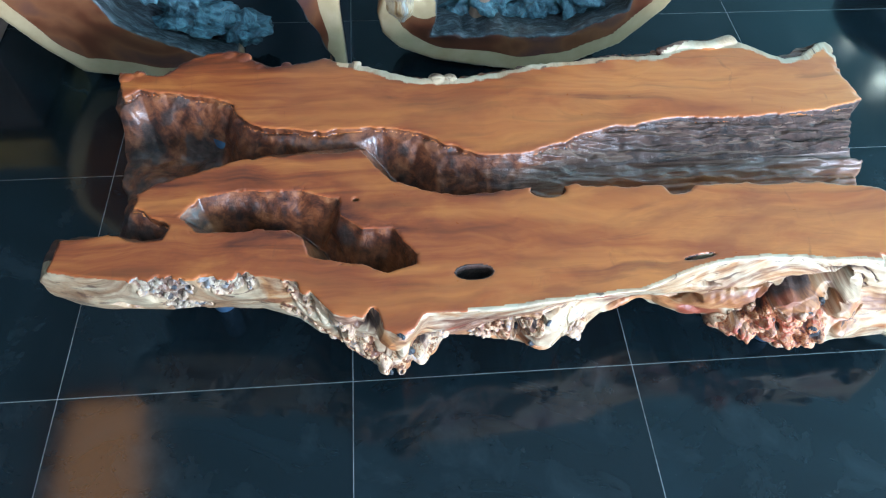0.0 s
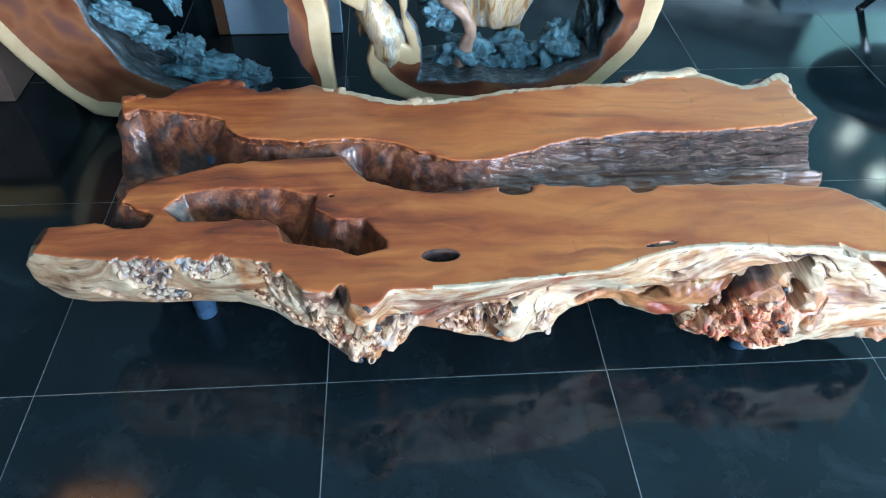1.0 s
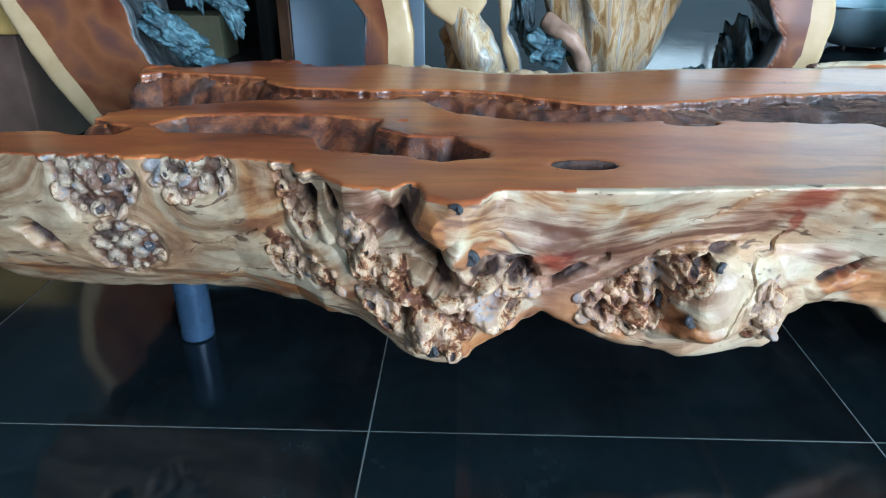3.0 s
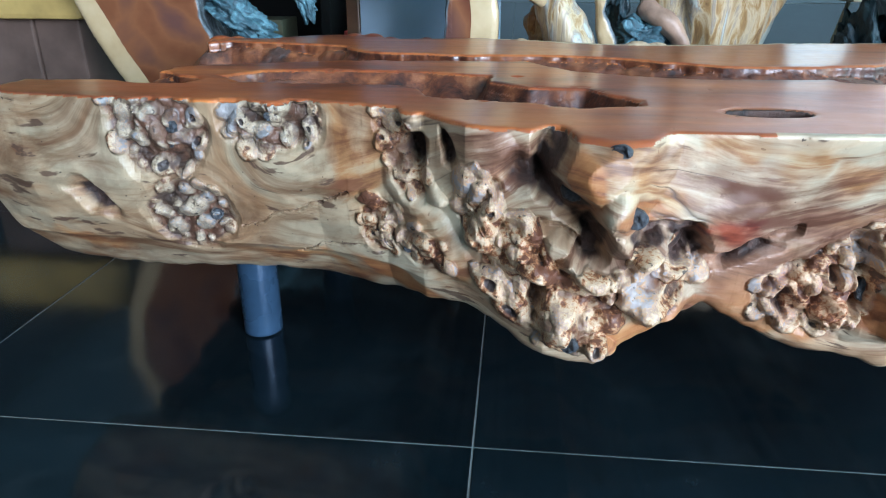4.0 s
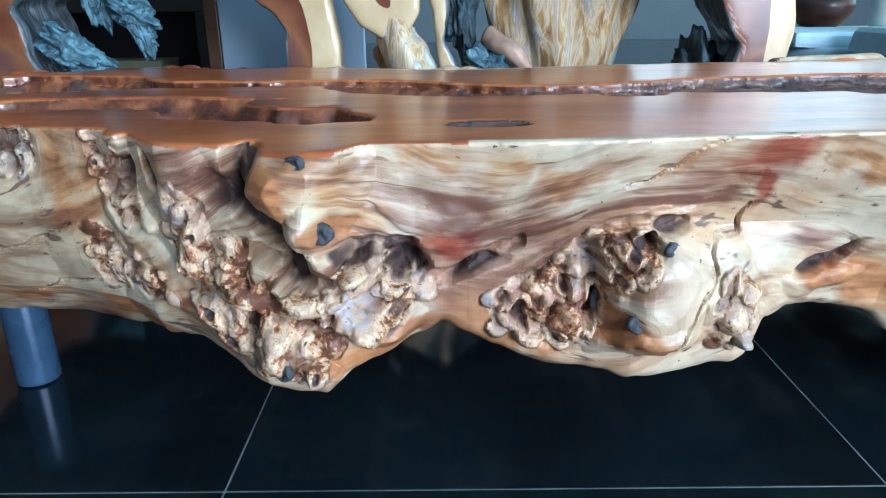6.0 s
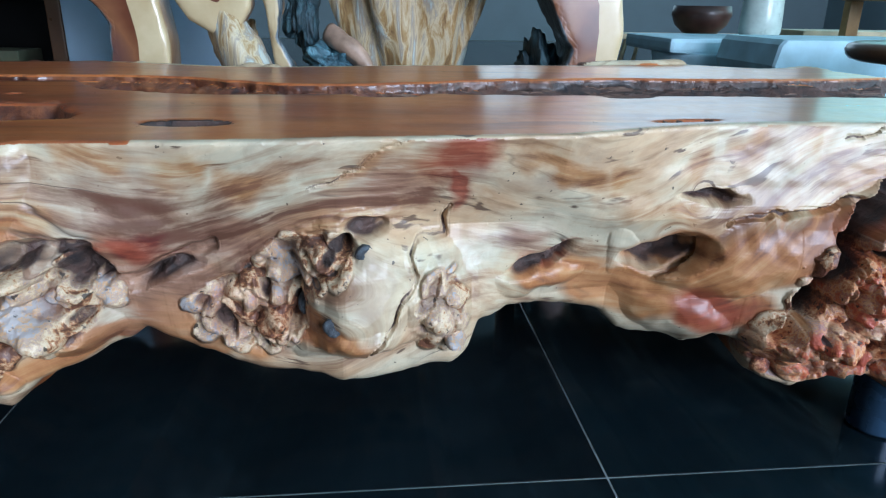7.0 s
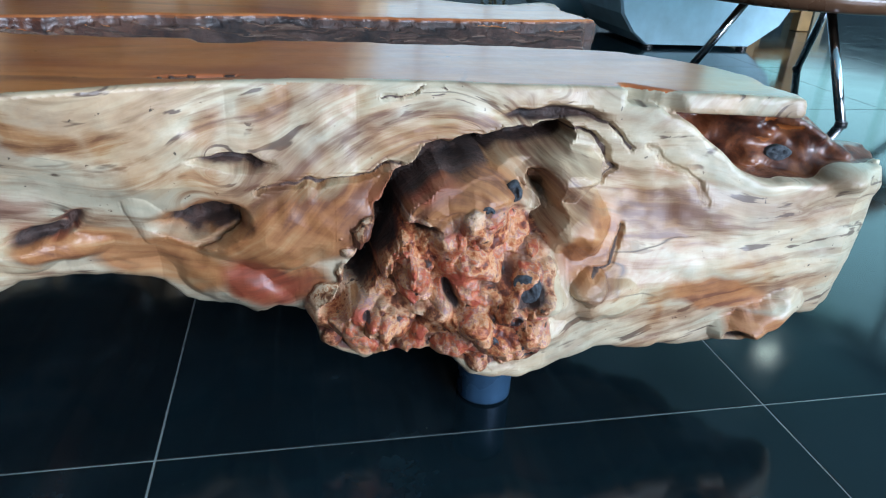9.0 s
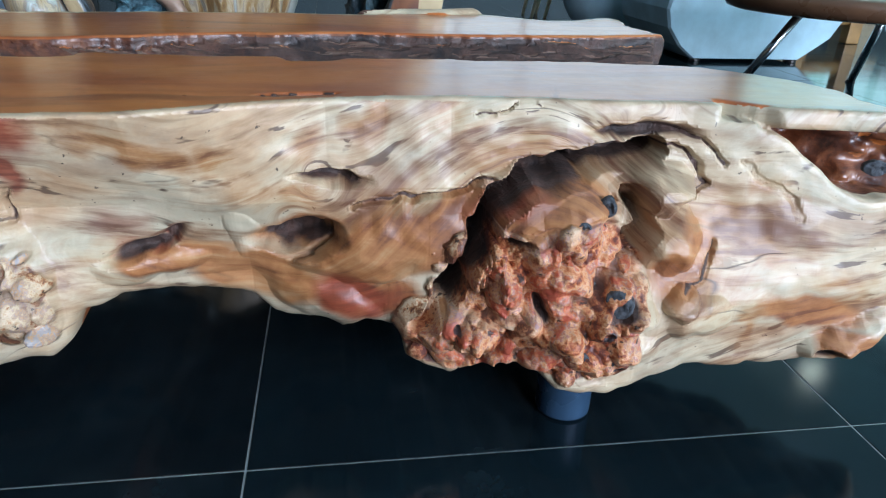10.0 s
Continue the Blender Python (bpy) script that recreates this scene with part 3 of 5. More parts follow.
RIGHT_BURL = [(0.274, 0.185, 0.046, 0.038, 0), (0.345, 0.185, 0.05, 0.048, 0), (0.250, 0.114, 0.050, 0.036, 0), (0.340, 0.122, 0.062, 0.036, 5)]
# domes: x, z, half width, half height, turn, height
LEFT_DOMES = [
    (-0.85, 0.293, 0.025, 0.025, 0, 0.010), (-0.865, 0.298, 0.008, 0.008, 0, 0.006), (-0.745, 0.317, 0.012, 0.011, 0, 0.009), (-0.731, 0.312, 0.014, 0.014, 0, 0.010), (-0.762, 0.295, 0.013, 0.013, 0, 0.009),
    (-0.738, 0.28, 0.014, 0.010, 0, 0.008), (-0.576, 0.252, 0.011, 0.010, 0, 0.012), (-0.603, 0.318, 0.010, 0.018, 10, 0.014), (-0.625, 0.292, 0.011, 0.011, 0, 0.010), (-0.637, 0.222, 0.016, 0.015, 0, 0.010),
    (-0.629, 0.203, 0.016, 0.013, 0, 0.009), (-0.592, 0.199, 0.022, 0.015, -20, 0.010), (-0.582, 0.22, 0.060, 0.015, -50, 0.011),
]
BIG_DOMES = [
    (-0.440, 0.296, 0.045, 0.038, 5, 0.042), (-0.430, 0.254, 0.019, 0.022, 0, 0.030), (-0.384, 0.175, 0.024, 0.020, 0, 0.024), (-0.424, 0.206, 0.012, 0.010, 0, 0.012), (-0.432, 0.188, 0.006, 0.006, 0, 0.010),
    (-0.512, 0.227, 0.011, 0.011, 0, 0.015), (-0.541, 0.262, 0.012, 0.013, 0, 0.012), (-0.528, 0.251, 0.012, 0.015, 15, 0.012), (-0.541, 0.228, 0.012, 0.018, 15, 0.012), (-0.50, 0.207, 0.022, 0.014, -20, 0.014),
    (-0.475, 0.228, 0.015, 0.015, 0, 0.012), (-0.462, 0.152, 0.024, 0.019, 0, 0.022), (-0.438, 0.134, 0.013, 0.012, 0, 0.016), (-0.452, 0.208, 0.028, 0.009, -25, 0.012), (-0.403, 0.232, 0.014, 0.010, 10, 0.018), (-0.537, 0.303, 0.022, 0.022, 0, 0.006),
]
MID_DOMES = [
    (-0.160, 0.192, 0.050, 0.048, 0, 0.034), (-0.197, 0.225, 0.018, 0.017, 0, 0.012), (-0.279, 0.162, 0.014, 0.022, 0, 0.012), (-0.239, 0.156, 0.013, 0.014, 0, 0.013), (-0.221, 0.155, 0.008, 0.008, 0, 0.012), (-0.237, 0.192, 0.020, 0.022, 0, 0.010),
    (-0.096, 0.174, 0.022, 0.036, 0, 0.020), (-0.09, 0.138, 0.008, 0.008, 0, 0.014), (-0.108, 0.215, 0.024, 0.013, -15, 0.010), (-0.179, 0.247, 0.034, 0.009, 10, 0.008), (-0.165, 0.148, 0.05, 0.014, 5, 0.014), (-0.262, 0.18, 0.012, 0.014, 0, 0.010),
]
RIGHT_DOMES = [
    (0.316, 0.240, 0.056, 0.032, 12, 0.036), (0.262, 0.190, 0.008, 0.020, 0, 0.016), (0.276, 0.186, 0.010, 0.015, 0, 0.016), (0.290, 0.188, 0.011, 0.022, 0, 0.016), (0.275, 0.203, 0.012, 0.008, 0, 0.012), (0.322, 0.200, 0.024, 0.024, 0, 0.020),
    (0.370, 0.168, 0.029, 0.025, 20, 0.018), (0.347, 0.211, 0.015, 0.012, 0, 0.013), (0.232, 0.130, 0.030, 0.024, 8, 0.036), (0.262, 0.136, 0.017, 0.017, 0, 0.024), (0.326, 0.138, 0.020, 0.013, 0, 0.016), (0.337, 0.126, 0.009, 0.009, 0, 0.012),
    (0.375, 0.116, 0.040, 0.018, 8, 0.016), (0.389, 0.154, 0.019, 0.017, 0, 0.014), (0.430, 0.166, 0.014, 0.013, 0, 0.012), (0.414, 0.222, 0.032, 0.026, -40, 0.028), (0.408, 0.262, 0.032, 0.014, 8, 0.036), (0.453, 0.148, 0.028, 0.016, 0, 0.010),
    (0.589, 0.112, 0.022, 0.017, 0, 0.014), (0.617, 0.124, 0.032, 0.018, 8, 0.018), (0.346, 0.232, 0.028, 0.019, 0, 0.014), (0.301, 0.214, 0.014, 0.009, 0, 0.010), (0.289, 0.151, 0.020, 0.012, 0, 0.014), (0.352, 0.150, 0.014, 0.011, 0, 0.012),
    (0.070, 0.200, 0.012, 0.026, 10, 0.004), (0.130, 0.140, 0.050, 0.022, -20, 0.012), (0.188, 0.204, 0.078, 0.027, 22, 0.016), (-0.007, 0.178, 0.038, 0.014, 0, 0.012),
]
DOMES = LEFT_DOMES + BIG_DOMES + MID_DOMES + RIGHT_DOMES
# hollows: x, z, half width, half height, turn, depth
HOLLOWS = [
    (-0.571, 0.296, 0.006, 0.014, 10, 0.022), (-0.600, 0.282, 0.009, 0.016, 15, 0.022), (-0.935, 0.212, 0.028, 0.014, -25, 0.022), (-0.486, 0.172, 0.005, 0.015, -8, 0.020), (-0.505, 0.285, 0.018, 0.016, -20, 0.020),
    (-0.372, 0.222, 0.016, 0.010, 0, 0.016), (-0.380, 0.190, 0.009, 0.006, 20, 0.014), (-0.273, 0.163, 0.007, 0.014, 0, 0.018), (-0.311, 0.212, 0.024, 0.007, 25, 0.016),
    (-0.162, 0.243, 0.014, 0.008, 0, 0.016), (-0.183, 0.234, 0.009, 0.007, 0, 0.012), (-0.241, 0.197, 0.006, 0.008, 0, 0.014), (-0.190, 0.226, 0.006, 0.006, 0, 0.008),
    (0.110, 0.201, 0.034, 0.014, 15, 0.040), (0.140, 0.257, 0.027, 0.0065, -6, 0.018), (-0.006, 0.200, 0.032, 0.007, 22, 0.016),
    (0.372, 0.169, 0.017, 0.009, 25, 0.010), (0.400, 0.303, 0.036, 0.006, 0, 0.013), (0.589, 0.110, 0.010, 0.009, 0, 0.015), (0.292, 0.214, 0.011, 0.004, 0, 0.012), (0.312, 0.16, 0.004, 0.014, 10, 0.014),
]


# dark knots on the front face: x, z, radius, tallness
KNOTS = [
    (-0.466, 0.278, 0.011, 0.9), (-0.424, 0.268, 0.012, 0.8), (-0.462, 0.15, 0.010, 0.8), (-0.438, 0.316, 0.009, 0.7), (-0.836, 0.295, 0.0075, 0.9), (-0.84, 0.277, 0.004, 1.0),
    (-0.812, 0.2, 0.008, 0.8), (-0.185, 0.174, 0.0095, 1.0), (0.335, 0.237, 0.007, 0.9), (0.36, 0.247, 0.008, 1.2), (0.372, 0.171, 0.013, 1.0), (0.374, 0.116, 0.006, 1.0),
    (0.35, 0.117, 0.007, 1.0), (-0.16, 0.232, 0.008, 0.8), (-0.605, 0.19, 0.006, 0.8), (-0.735, 0.308, 0.007, 0.8), (0.592, 0.277, 0.011, 0.7), (-0.21, 0.18, 0.007, 1.6),
]


def oval(x, z, cx, cz, rx, rz, turn):
    c, s = math.cos(radians(turn)), math.sin(radians(turn))
    u, v = (x - cx) * c + (z - cz) * s, -(x - cx) * s + (z - cz) * c
    return np.sqrt((u / rx) ** 2 + (v / rz) ** 2)


def bent(x, z, much=1.0):
    """The plane of the front face, warped, so that nothing on it keeps a drawn outline."""
    u = x + much * (0.020 * (fbm(x * 17, 1, z * 17, 2, 71) - 0.5) + 0.010 * (fbm(x * 60, 2, z * 60, 2, 73) - 0.5))
    w = z + much * (0.020 * (fbm(x * 17, 3, z * 17, 2, 75) - 0.5) + 0.010 * (fbm(x * 60, 4, z * 60, 2, 77) - 0.5))
    return u, w


# recesses along lines: half width, depth, then points x, z
RECESSES = [
    (0.006, 0.035, (0.216, 0.138), (0.231, 0.164)), (0.010, 0.055, (0.234, 0.168), (0.247, 0.194), (0.264, 0.222)), (0.0085, 0.055, (0.262, 0.219), (0.279, 0.246), (0.307, 0.264), (0.342, 0.273)), (0.007, 0.050, (0.337, 0.274), (0.381, 0.283), (0.413, 0.288)),
    (0.006, 0.030, (0.384, 0.259), (0.394, 0.235), (0.384, 0.214)), (0.002, 0.005, (0.342, 0.281), (0.391, 0.291), (0.432, 0.290), (0.450, 0.277), (0.456, 0.260), (0.444, 0.248)),
    (0.002, 0.004, (0.421, 0.303), (0.446, 0.298), (0.465, 0.281)), (0.0025, 0.0025, (0.481, 0.281), (0.506, 0.261), (0.531, 0.226)), (0.002, 0.004, (0.463, 0.205), (0.450, 0.181), (0.432, 0.174)),
    (0.0012, 0.003, (0.261, 0.305), (0.290, 0.313), (0.317, 0.318)), (0.002, 0.008, (0.158, 0.235), (0.210, 0.247), (0.275, 0.260)),
    (0.0095, 0.026, (-0.481, 0.322), (-0.490, 0.297), (-0.482, 0.276), (-0.459, 0.266), (-0.449, 0.248), (-0.452, 0.226)), (0.007, 0.020, (-0.415, 0.243), (-0.394, 0.243), (-0.368, 0.236), (-0.354, 0.214)),
    (0.0011, 0.004, (-0.787, 0.189), (-0.740, 0.206), (-0.690, 0.227), (-0.666, 0.240)), (0.0011, 0.004, (-0.735, 0.156), (-0.690, 0.176), (-0.654, 0.188)),
    (0.005, 0.018, (-0.490, 0.249), (-0.469, 0.243), (-0.463, 0.229), (-0.477, 0.217)), (0.005, 0.010, (-0.364, 0.202), (-0.327, 0.208), (-0.301, 0.228), (-0.277, 0.238)),
    (0.0018, 0.006, (-0.089, 0.256), (-0.097, 0.230), (-0.120, 0.228), (-0.128, 0.221), (-0.121, 0.205), (-0.135, 0.170), (-0.160, 0.138)), (0.003, 0.008, (-0.206, 0.226), (-0.197, 0.211), (-0.184, 0.214), (-0.180, 0.233)),
    (0.001, 0.003, (-0.199, 0.278), (-0.161, 0.302), (-0.122, 0.322)), (0.005, 0.015, (-0.224, 0.236), (-0.216, 0.199), (-0.225, 0.163)),
]


def line_dist(x, z, points):
    best = np.full(np.broadcast(x, z).shape, 9.0)
    for (ax, az), (bx, bz) in zip(points, points[1:]):
        ex, ez = bx - ax, bz - az
        t = np.clip(((x - ax) * ex + (z - az) * ez) / (ex * ex + ez * ez), 0, 1)
        best = np.minimum(best, np.hypot(x - ax - t * ex, z - az - t * ez))
    return best


def packed(spots, tries, small, large, lift, seed):
    """Knobs of many sizes packed into ellipses: x, z, radius, lift, tint, eye, stretch, turn."""
    rng, out = random.Random(seed), []
    for n in range(tries):
        cx, cz, rx, rz, turn = spots[n % len(spots)]
        far, way = math.sqrt(rng.random()), rng.random() * math.tau
        u, v = rx * far * math.cos(way), rz * far * math.sin(way)
        c, s = math.cos(radians(turn)), math.sin(radians(turn))
        x, z = cx + u * c - v * s, cz + u * s + v * c
        r = large + (small - large) * (n / tries) ** 0.45 * (0.75 + 0.25 * rng.random())
        if all((x - k[0]) ** 2 + (z - k[1]) ** 2 > (0.86 * (r + k[2])) ** 2 for k in out):
            out.append((x, z, r, lift * rng.uniform(0.55, 1.15), rng.random(), rng.random(), rng.uniform(0.8, 1.5), rng.uniform(0, 180)))
    return out


LUMPS = packed(PATCHES, 900, 0.0038, 0.0125, 0.7, 5) + packed(BIG_BURL, 1500, 0.0032, 0.019, 0.85, 6) + packed(MID_BURL, 900, 0.0032, 0.014, 0.6, 8) + packed(RIGHT_BURL, 1600, 0.0032, 0.018, 0.7, 9)


def knob_fields(x, z):
    """Over a grid of the front face: height of the knobs, the tint of each, the crevices between them, their eyes."""
    gx, gz = np.meshgrid(x, z, indexing="ij")
    wob = 0.9 * (fbm(gx * 60, 0, gz * 60, 3, 77) - 0.5)
    high, tint, eye, edge = (np.zeros(gx.shape) for _ in range(4))
    for kx, kz, r, lift, hue, pit, wide, turn in LUMPS:
        i, j = np.searchsorted(x, (kx - 1.7 * r, kx + 1.7 * r)), np.searchsorted(z, (kz - 1.7 * r, kz + 1.7 * r))
        w = (slice(*i), slice(*j))
        d = np.clip(oval(gx[w], gz[w], kx, kz, r * wide, r / wide**0.5, turn) + wob[w], 0, 9)
        up = r * lift * np.clip(1 - d * d, 0, 1) ** 0.65
        hole = np.clip(1 - d / 0.36, 0, 1) if pit > 0.84 and r > 0.006 else 0 * d
        up = up - 0.5 * r * hole
        won = up > high[w]
        tint[w] = np.where(won, hue, tint[w])
        eye[w] = np.where(won, np.clip(hole * 1.6, 0, 1), eye[w])
        high[w] = smax(high[w], up, 0.0016)
    return high, tint, eye


def face_base(x, z):
    """y of the front face over (x, z), but for the small knobs."""
    hi, mid, lo = (np.interp(x, FACE_X, f) for f in (FACE_HIGH, FACE_MID, FACE_LOW))
    w = np.clip((z - 0.16) / 0.16, 0, 1)
    y = np.where(w > 0.5, mid + (hi - mid) * (w - 0.5) * 2, lo + (mid - lo) * w * 2)
    y = y + np.clip(0.165 - z, 0, 0.06) * np.interp(x, (-0.62, -0.5), (0.8, 0.15))
    y = y + 0.010 * (fbm(x * 14, 0, z * 20, 3, 11) - 0.5) + 0.0016 * (fbm(x * 70, 3, z * 90, 2, 5) - 0.5)
    x, z = bent(x, z)
    for cx, cz, rx, rz, turn, high in DOMES:
        w = within(x, z, cx, cz, 1.3 * max(rx, rz))
        d = oval(x[w], z[w], cx, cz, rx, rz, turn)
        y[w] -= high * (np.clip(1.12 - d * d, 0, 1.0) ** 0.6 if rx < 0.018 else np.clip(1.08 - d * d / 1.4, 0, 1.0) ** 1.15)
    for cx, cz, rx, rz, turn, deep in HOLLOWS:
        w = within(x, z, cx, cz, 1.5 * max(rx, rz))
        y[w] += deep * eased(1.45 - oval(x[w], z[w], cx, cz, rx, rz, turn))
    return y


BURLS = PATCHES + BIG_BURL + MID_BURL + RIGHT_BURL


class Face:
    """The front face and what lies on it, on a fine grid."""

    def __init__(self, x, z):
        self.x, self.z = x, z
        gx, gz = np.meshgrid(x, z, indexing="ij")
        high, tint, eye = knob_fields(x, z)
        bx, bz = bent(gx, gz)
        zone = near(bx, bz, BURLS, 0.16)
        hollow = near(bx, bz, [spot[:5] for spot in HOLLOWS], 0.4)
        tint = 0.3 * tint + 0.7 * fbm(gx * 45, 5, gz * 45, 3, 79)
        crag = np.abs(fbm(bx * 42, 0, bz * 42, 3, 81) - 0.5) * 2
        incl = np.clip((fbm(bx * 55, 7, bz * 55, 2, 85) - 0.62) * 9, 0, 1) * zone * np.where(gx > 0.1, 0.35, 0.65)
        # crevice: shade painted between the knobs, joined by the random dark inclusions
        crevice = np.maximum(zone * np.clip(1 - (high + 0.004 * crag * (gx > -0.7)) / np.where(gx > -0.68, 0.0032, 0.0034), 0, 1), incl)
        depth = face_base(gx, gz) - high * (1 - 0.8 * hollow) + np.where(gx < -0.57, 0.009, 0.005) * zone + 0.004 * crevice + 0.005 * incl - zone * (0.006 * crag + 0.0055 * (fbm(gx * 130, 0, gz * 130, 3, 87) - 0.5))
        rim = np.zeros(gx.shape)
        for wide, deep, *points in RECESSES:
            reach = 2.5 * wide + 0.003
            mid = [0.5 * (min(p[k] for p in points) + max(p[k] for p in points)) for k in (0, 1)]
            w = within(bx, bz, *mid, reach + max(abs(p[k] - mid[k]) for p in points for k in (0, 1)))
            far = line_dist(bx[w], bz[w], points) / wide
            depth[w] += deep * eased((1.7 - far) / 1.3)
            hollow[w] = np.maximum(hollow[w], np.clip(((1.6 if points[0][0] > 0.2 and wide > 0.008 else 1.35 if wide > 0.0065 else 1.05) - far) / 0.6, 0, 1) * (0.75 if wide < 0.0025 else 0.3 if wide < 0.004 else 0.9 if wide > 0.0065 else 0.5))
            # rim: a wider band round the recess, for its painted shade
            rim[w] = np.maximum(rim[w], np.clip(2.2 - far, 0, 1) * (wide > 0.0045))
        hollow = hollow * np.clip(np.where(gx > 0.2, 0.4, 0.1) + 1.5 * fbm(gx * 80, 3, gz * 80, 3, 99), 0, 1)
        flow = gz.copy()
        for cx, cz, r in ((-0.85, 0.282, 0.055), (-0.735, 0.305, 0.055), (-0.828, 0.205, 0.05), (-0.48, 0.20, 0.06), (-0.19, 0.185, 0.06), (0.33, 0.18, 0.10), (0.132, 0.259, 0.022), (0.115, 0.212, 0.03), (0.405, 0.311, 0.03), (0.6, 0.29, 0.05)):
            dx, dz = gx - cx, gz - cz
            flow = flow - 0.85 * dz * r * r / (dx * dx + dz * dz + 0.3 * r * r)
        flow = flow + 0.10 * np.clip(gx - 0.02, 0, 0.3) * -1 + 0.012 * np.sin(gx * 17)
        depth = depth + hollow * (0.014 * (fbm(gx * 60, 9, gz * 60, 3, 89) - 0.5))
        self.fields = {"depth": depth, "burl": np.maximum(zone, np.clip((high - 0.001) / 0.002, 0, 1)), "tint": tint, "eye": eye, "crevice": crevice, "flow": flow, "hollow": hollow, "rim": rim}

    def at(self, key, x, z):
        f = self.fields[key]
        u = np.clip((x - self.x[0]) / (self.x[1] - self.x[0]), 0, len(self.x) - 1.001)
        v = np.clip((z - self.z[0]) / (self.z[1] - self.z[0]), 0, len(self.z) - 1.001)
        i, j = u.astype(int), v.astype(int)
        u, v = u - i, v - j
        return (f[i, j] * (1 - u) + f[i + 1, j] * u) * (1 - v) + (f[i, j + 1] * (1 - u) + f[i + 1, j + 1] * u) * v


def build_bench():
    bench = base("root_bench", -0.2, 1.65)
    tagged(bench, "long low varnished live-edge root slab bench on black tiles", "bench")
    h = 0.0027
    ox, oy, oz = -1.13, 1.215, 0.05
    x, y, z = ox + h * np.arange(714), oy + h * np.arange(326), oz + h * np.arange(110)
    z = z.astype(np.float32)
    px, py = np.meshgrid(x, y, indexing="ij")
    jit = 0.012 * (fbm(px * 26, py * 26, 0, 3, 21) - 0.5) + 0.0045 * (fbm(px * 90, py * 70, 0, 2, 23) - 0.5)
    a2, b2, c2, hull = (poly_dist(px, py, p) + k * jit for p, k in ((BACK_PLANK, 1.2), (FRONT_PLANK, 1.2), (CAVITY, 2.0), (HULL, 3.0)))
    # the split between the planks, and the cavity
    wall = np.minimum(np.maximum(a2 - 0.8 * jit, 0), np.maximum(b2 - 0.8 * jit, 0))
    split = np.clip(a2 / (a2 + b2 + 1e-6), 0, 1)
    right = np.clip((px + 0.42) / 0.25, 0, 1)
    fib = fbm(px * 9, py * 95, 0, 3, 31) - 0.5
    lumpy = fbm(px * 22, py * 30, 0, 3, 41) - 0.5
    deep_r = 0.012 + 0.13 * np.clip(split, 0, 1) ** 1.1 + 0.028 * fib + 0.016 * lumpy
    deep_l = 0.010 + 0.105 * eased(wall / 0.075) + 0.05 * (fbm(px * 11, py * 16, 0, 3, 41) - 0.5) + 0.008 * (fbm(px * 60, py * 75, 0, 3, 43) - 0.5)
    floor2 = TOP - (deep_l * (1 - right) + deep_r * right)
    cav = np.clip(1.6 * jit - c2, 0, None)
    shallow = np.clip((py - 1.57) / 0.05, 0, 1)
    cavz = TOP - np.minimum(0.11 + 0.03 * lumpy, cav * (2.2 - 1.2 * shallow)) - 0.03 * np.clip(cav / 0.03, 0, 1) * (fbm(px * 26, py * 30, 0, 3, 47) - 0.4)
    slots = np.minimum(oval(px, py, -0.30, 1.423, 0.033, 0.015, 0), oval(px, py, 0.12, 1.432, 0.03, 0.0045, 8))
    nick = np.minimum(oval(px, py, -0.135, 1.605, 0.035, 0.018, 0), oval(px, py, -0.51, 1.60, 0.006, 0.004, 0))
    planks = np.minimum(a2, np.maximum(np.maximum(b2, -c2), (1 - slots) * 0.012))
    planks = np.maximum(planks, (1 - nick) * 0.015)
    planks, inner_type = planks.astype(np.float32), np.float32
    f = smax(planks[:, :, None], (z[None, None, :] - np.float32(TOP)), np.float32(0.004))
    floor2 = np.minimum(floor2, TOP - 0.007 - np.minimum(0.02, 0.5 * wall))
    cavz = np.minimum(cavz, TOP - np.minimum(0.02, 0.8 * cav))
    shelf = np.interp(px, (0.46, 0.50, 0.60, 0.66, 0.70), (TOP, TOP - 0.014, 0.302, 0.288, 0.262)) + 0.02 * lumpy
    shelf = np.minimum(shelf, TOP - 0.012)
    floor2 = np.where((px > 0.42) & (py < 1.56), shelf, floor2)
    inner = np.where(c2 < 0, cavz, floor2)
    inner = np.where(slots < 1.1, np.minimum(inner, TOP - 0.05), inner)
    inner, hull32 = inner.astype(inner_type), hull.astype(inner_type)
    f = np.minimum(f, np.maximum(z[None, None, :] - inner[:, :, None], hull32[:, :, None]))
    # knobs along the far live edge and the rolled bark lip
    high = int((TOP - 0.04 - oz) / h)
    for kx, ky, r in ((-1.0, 1.965, 0.018), (-0.975, 1.975, 0.014), (-0.79, 2.03, 0.016), (-0.755, 2.02, 0.018), (-0.72, 1.99, 0.013), (-0.66, 1.992, 0.012), (-0.505, 1.99, 0.012), (-0.33, 1.932, 0.02), (-0.30, 1.934, 0.016)):
        plan = ((px - kx) ** 2 + (py - ky) ** 2).astype(inner_type)
        f[:, :, high:] = np.minimum(f[:, :, high:], np.sqrt(plan[:, :, None] + (2.2 * (z[None, None, high:] - inner_type(TOP - 0.004))) ** 2) - inner_type(r))
    t = np.clip((px - 0.2) / 0.17, 0, 1)
    plan = ((px - 0.2 - 0.17 * t) ** 2 + (py - 2.012 - 0.017 * t - 0.006 * np.sin(px * 55)) ** 2).astype(inner_type)
    f[:, :, high:] = np.minimum(f[:, :, high:], np.sqrt(plan[:, :, None] + (1.5 * (z[None, None, high:] - inner_type(TOP - 0.004))) ** 2) - (0.013 + 0.006 * t[:, :, None]).astype(inner_type))
    # front face, underside and ends
    fx, fz = np.meshgrid(x, z, indexing="ij")
    fine = h / 3
    skin = Face(ox + fine * np.arange(2142), oz + fine * np.arange(330))
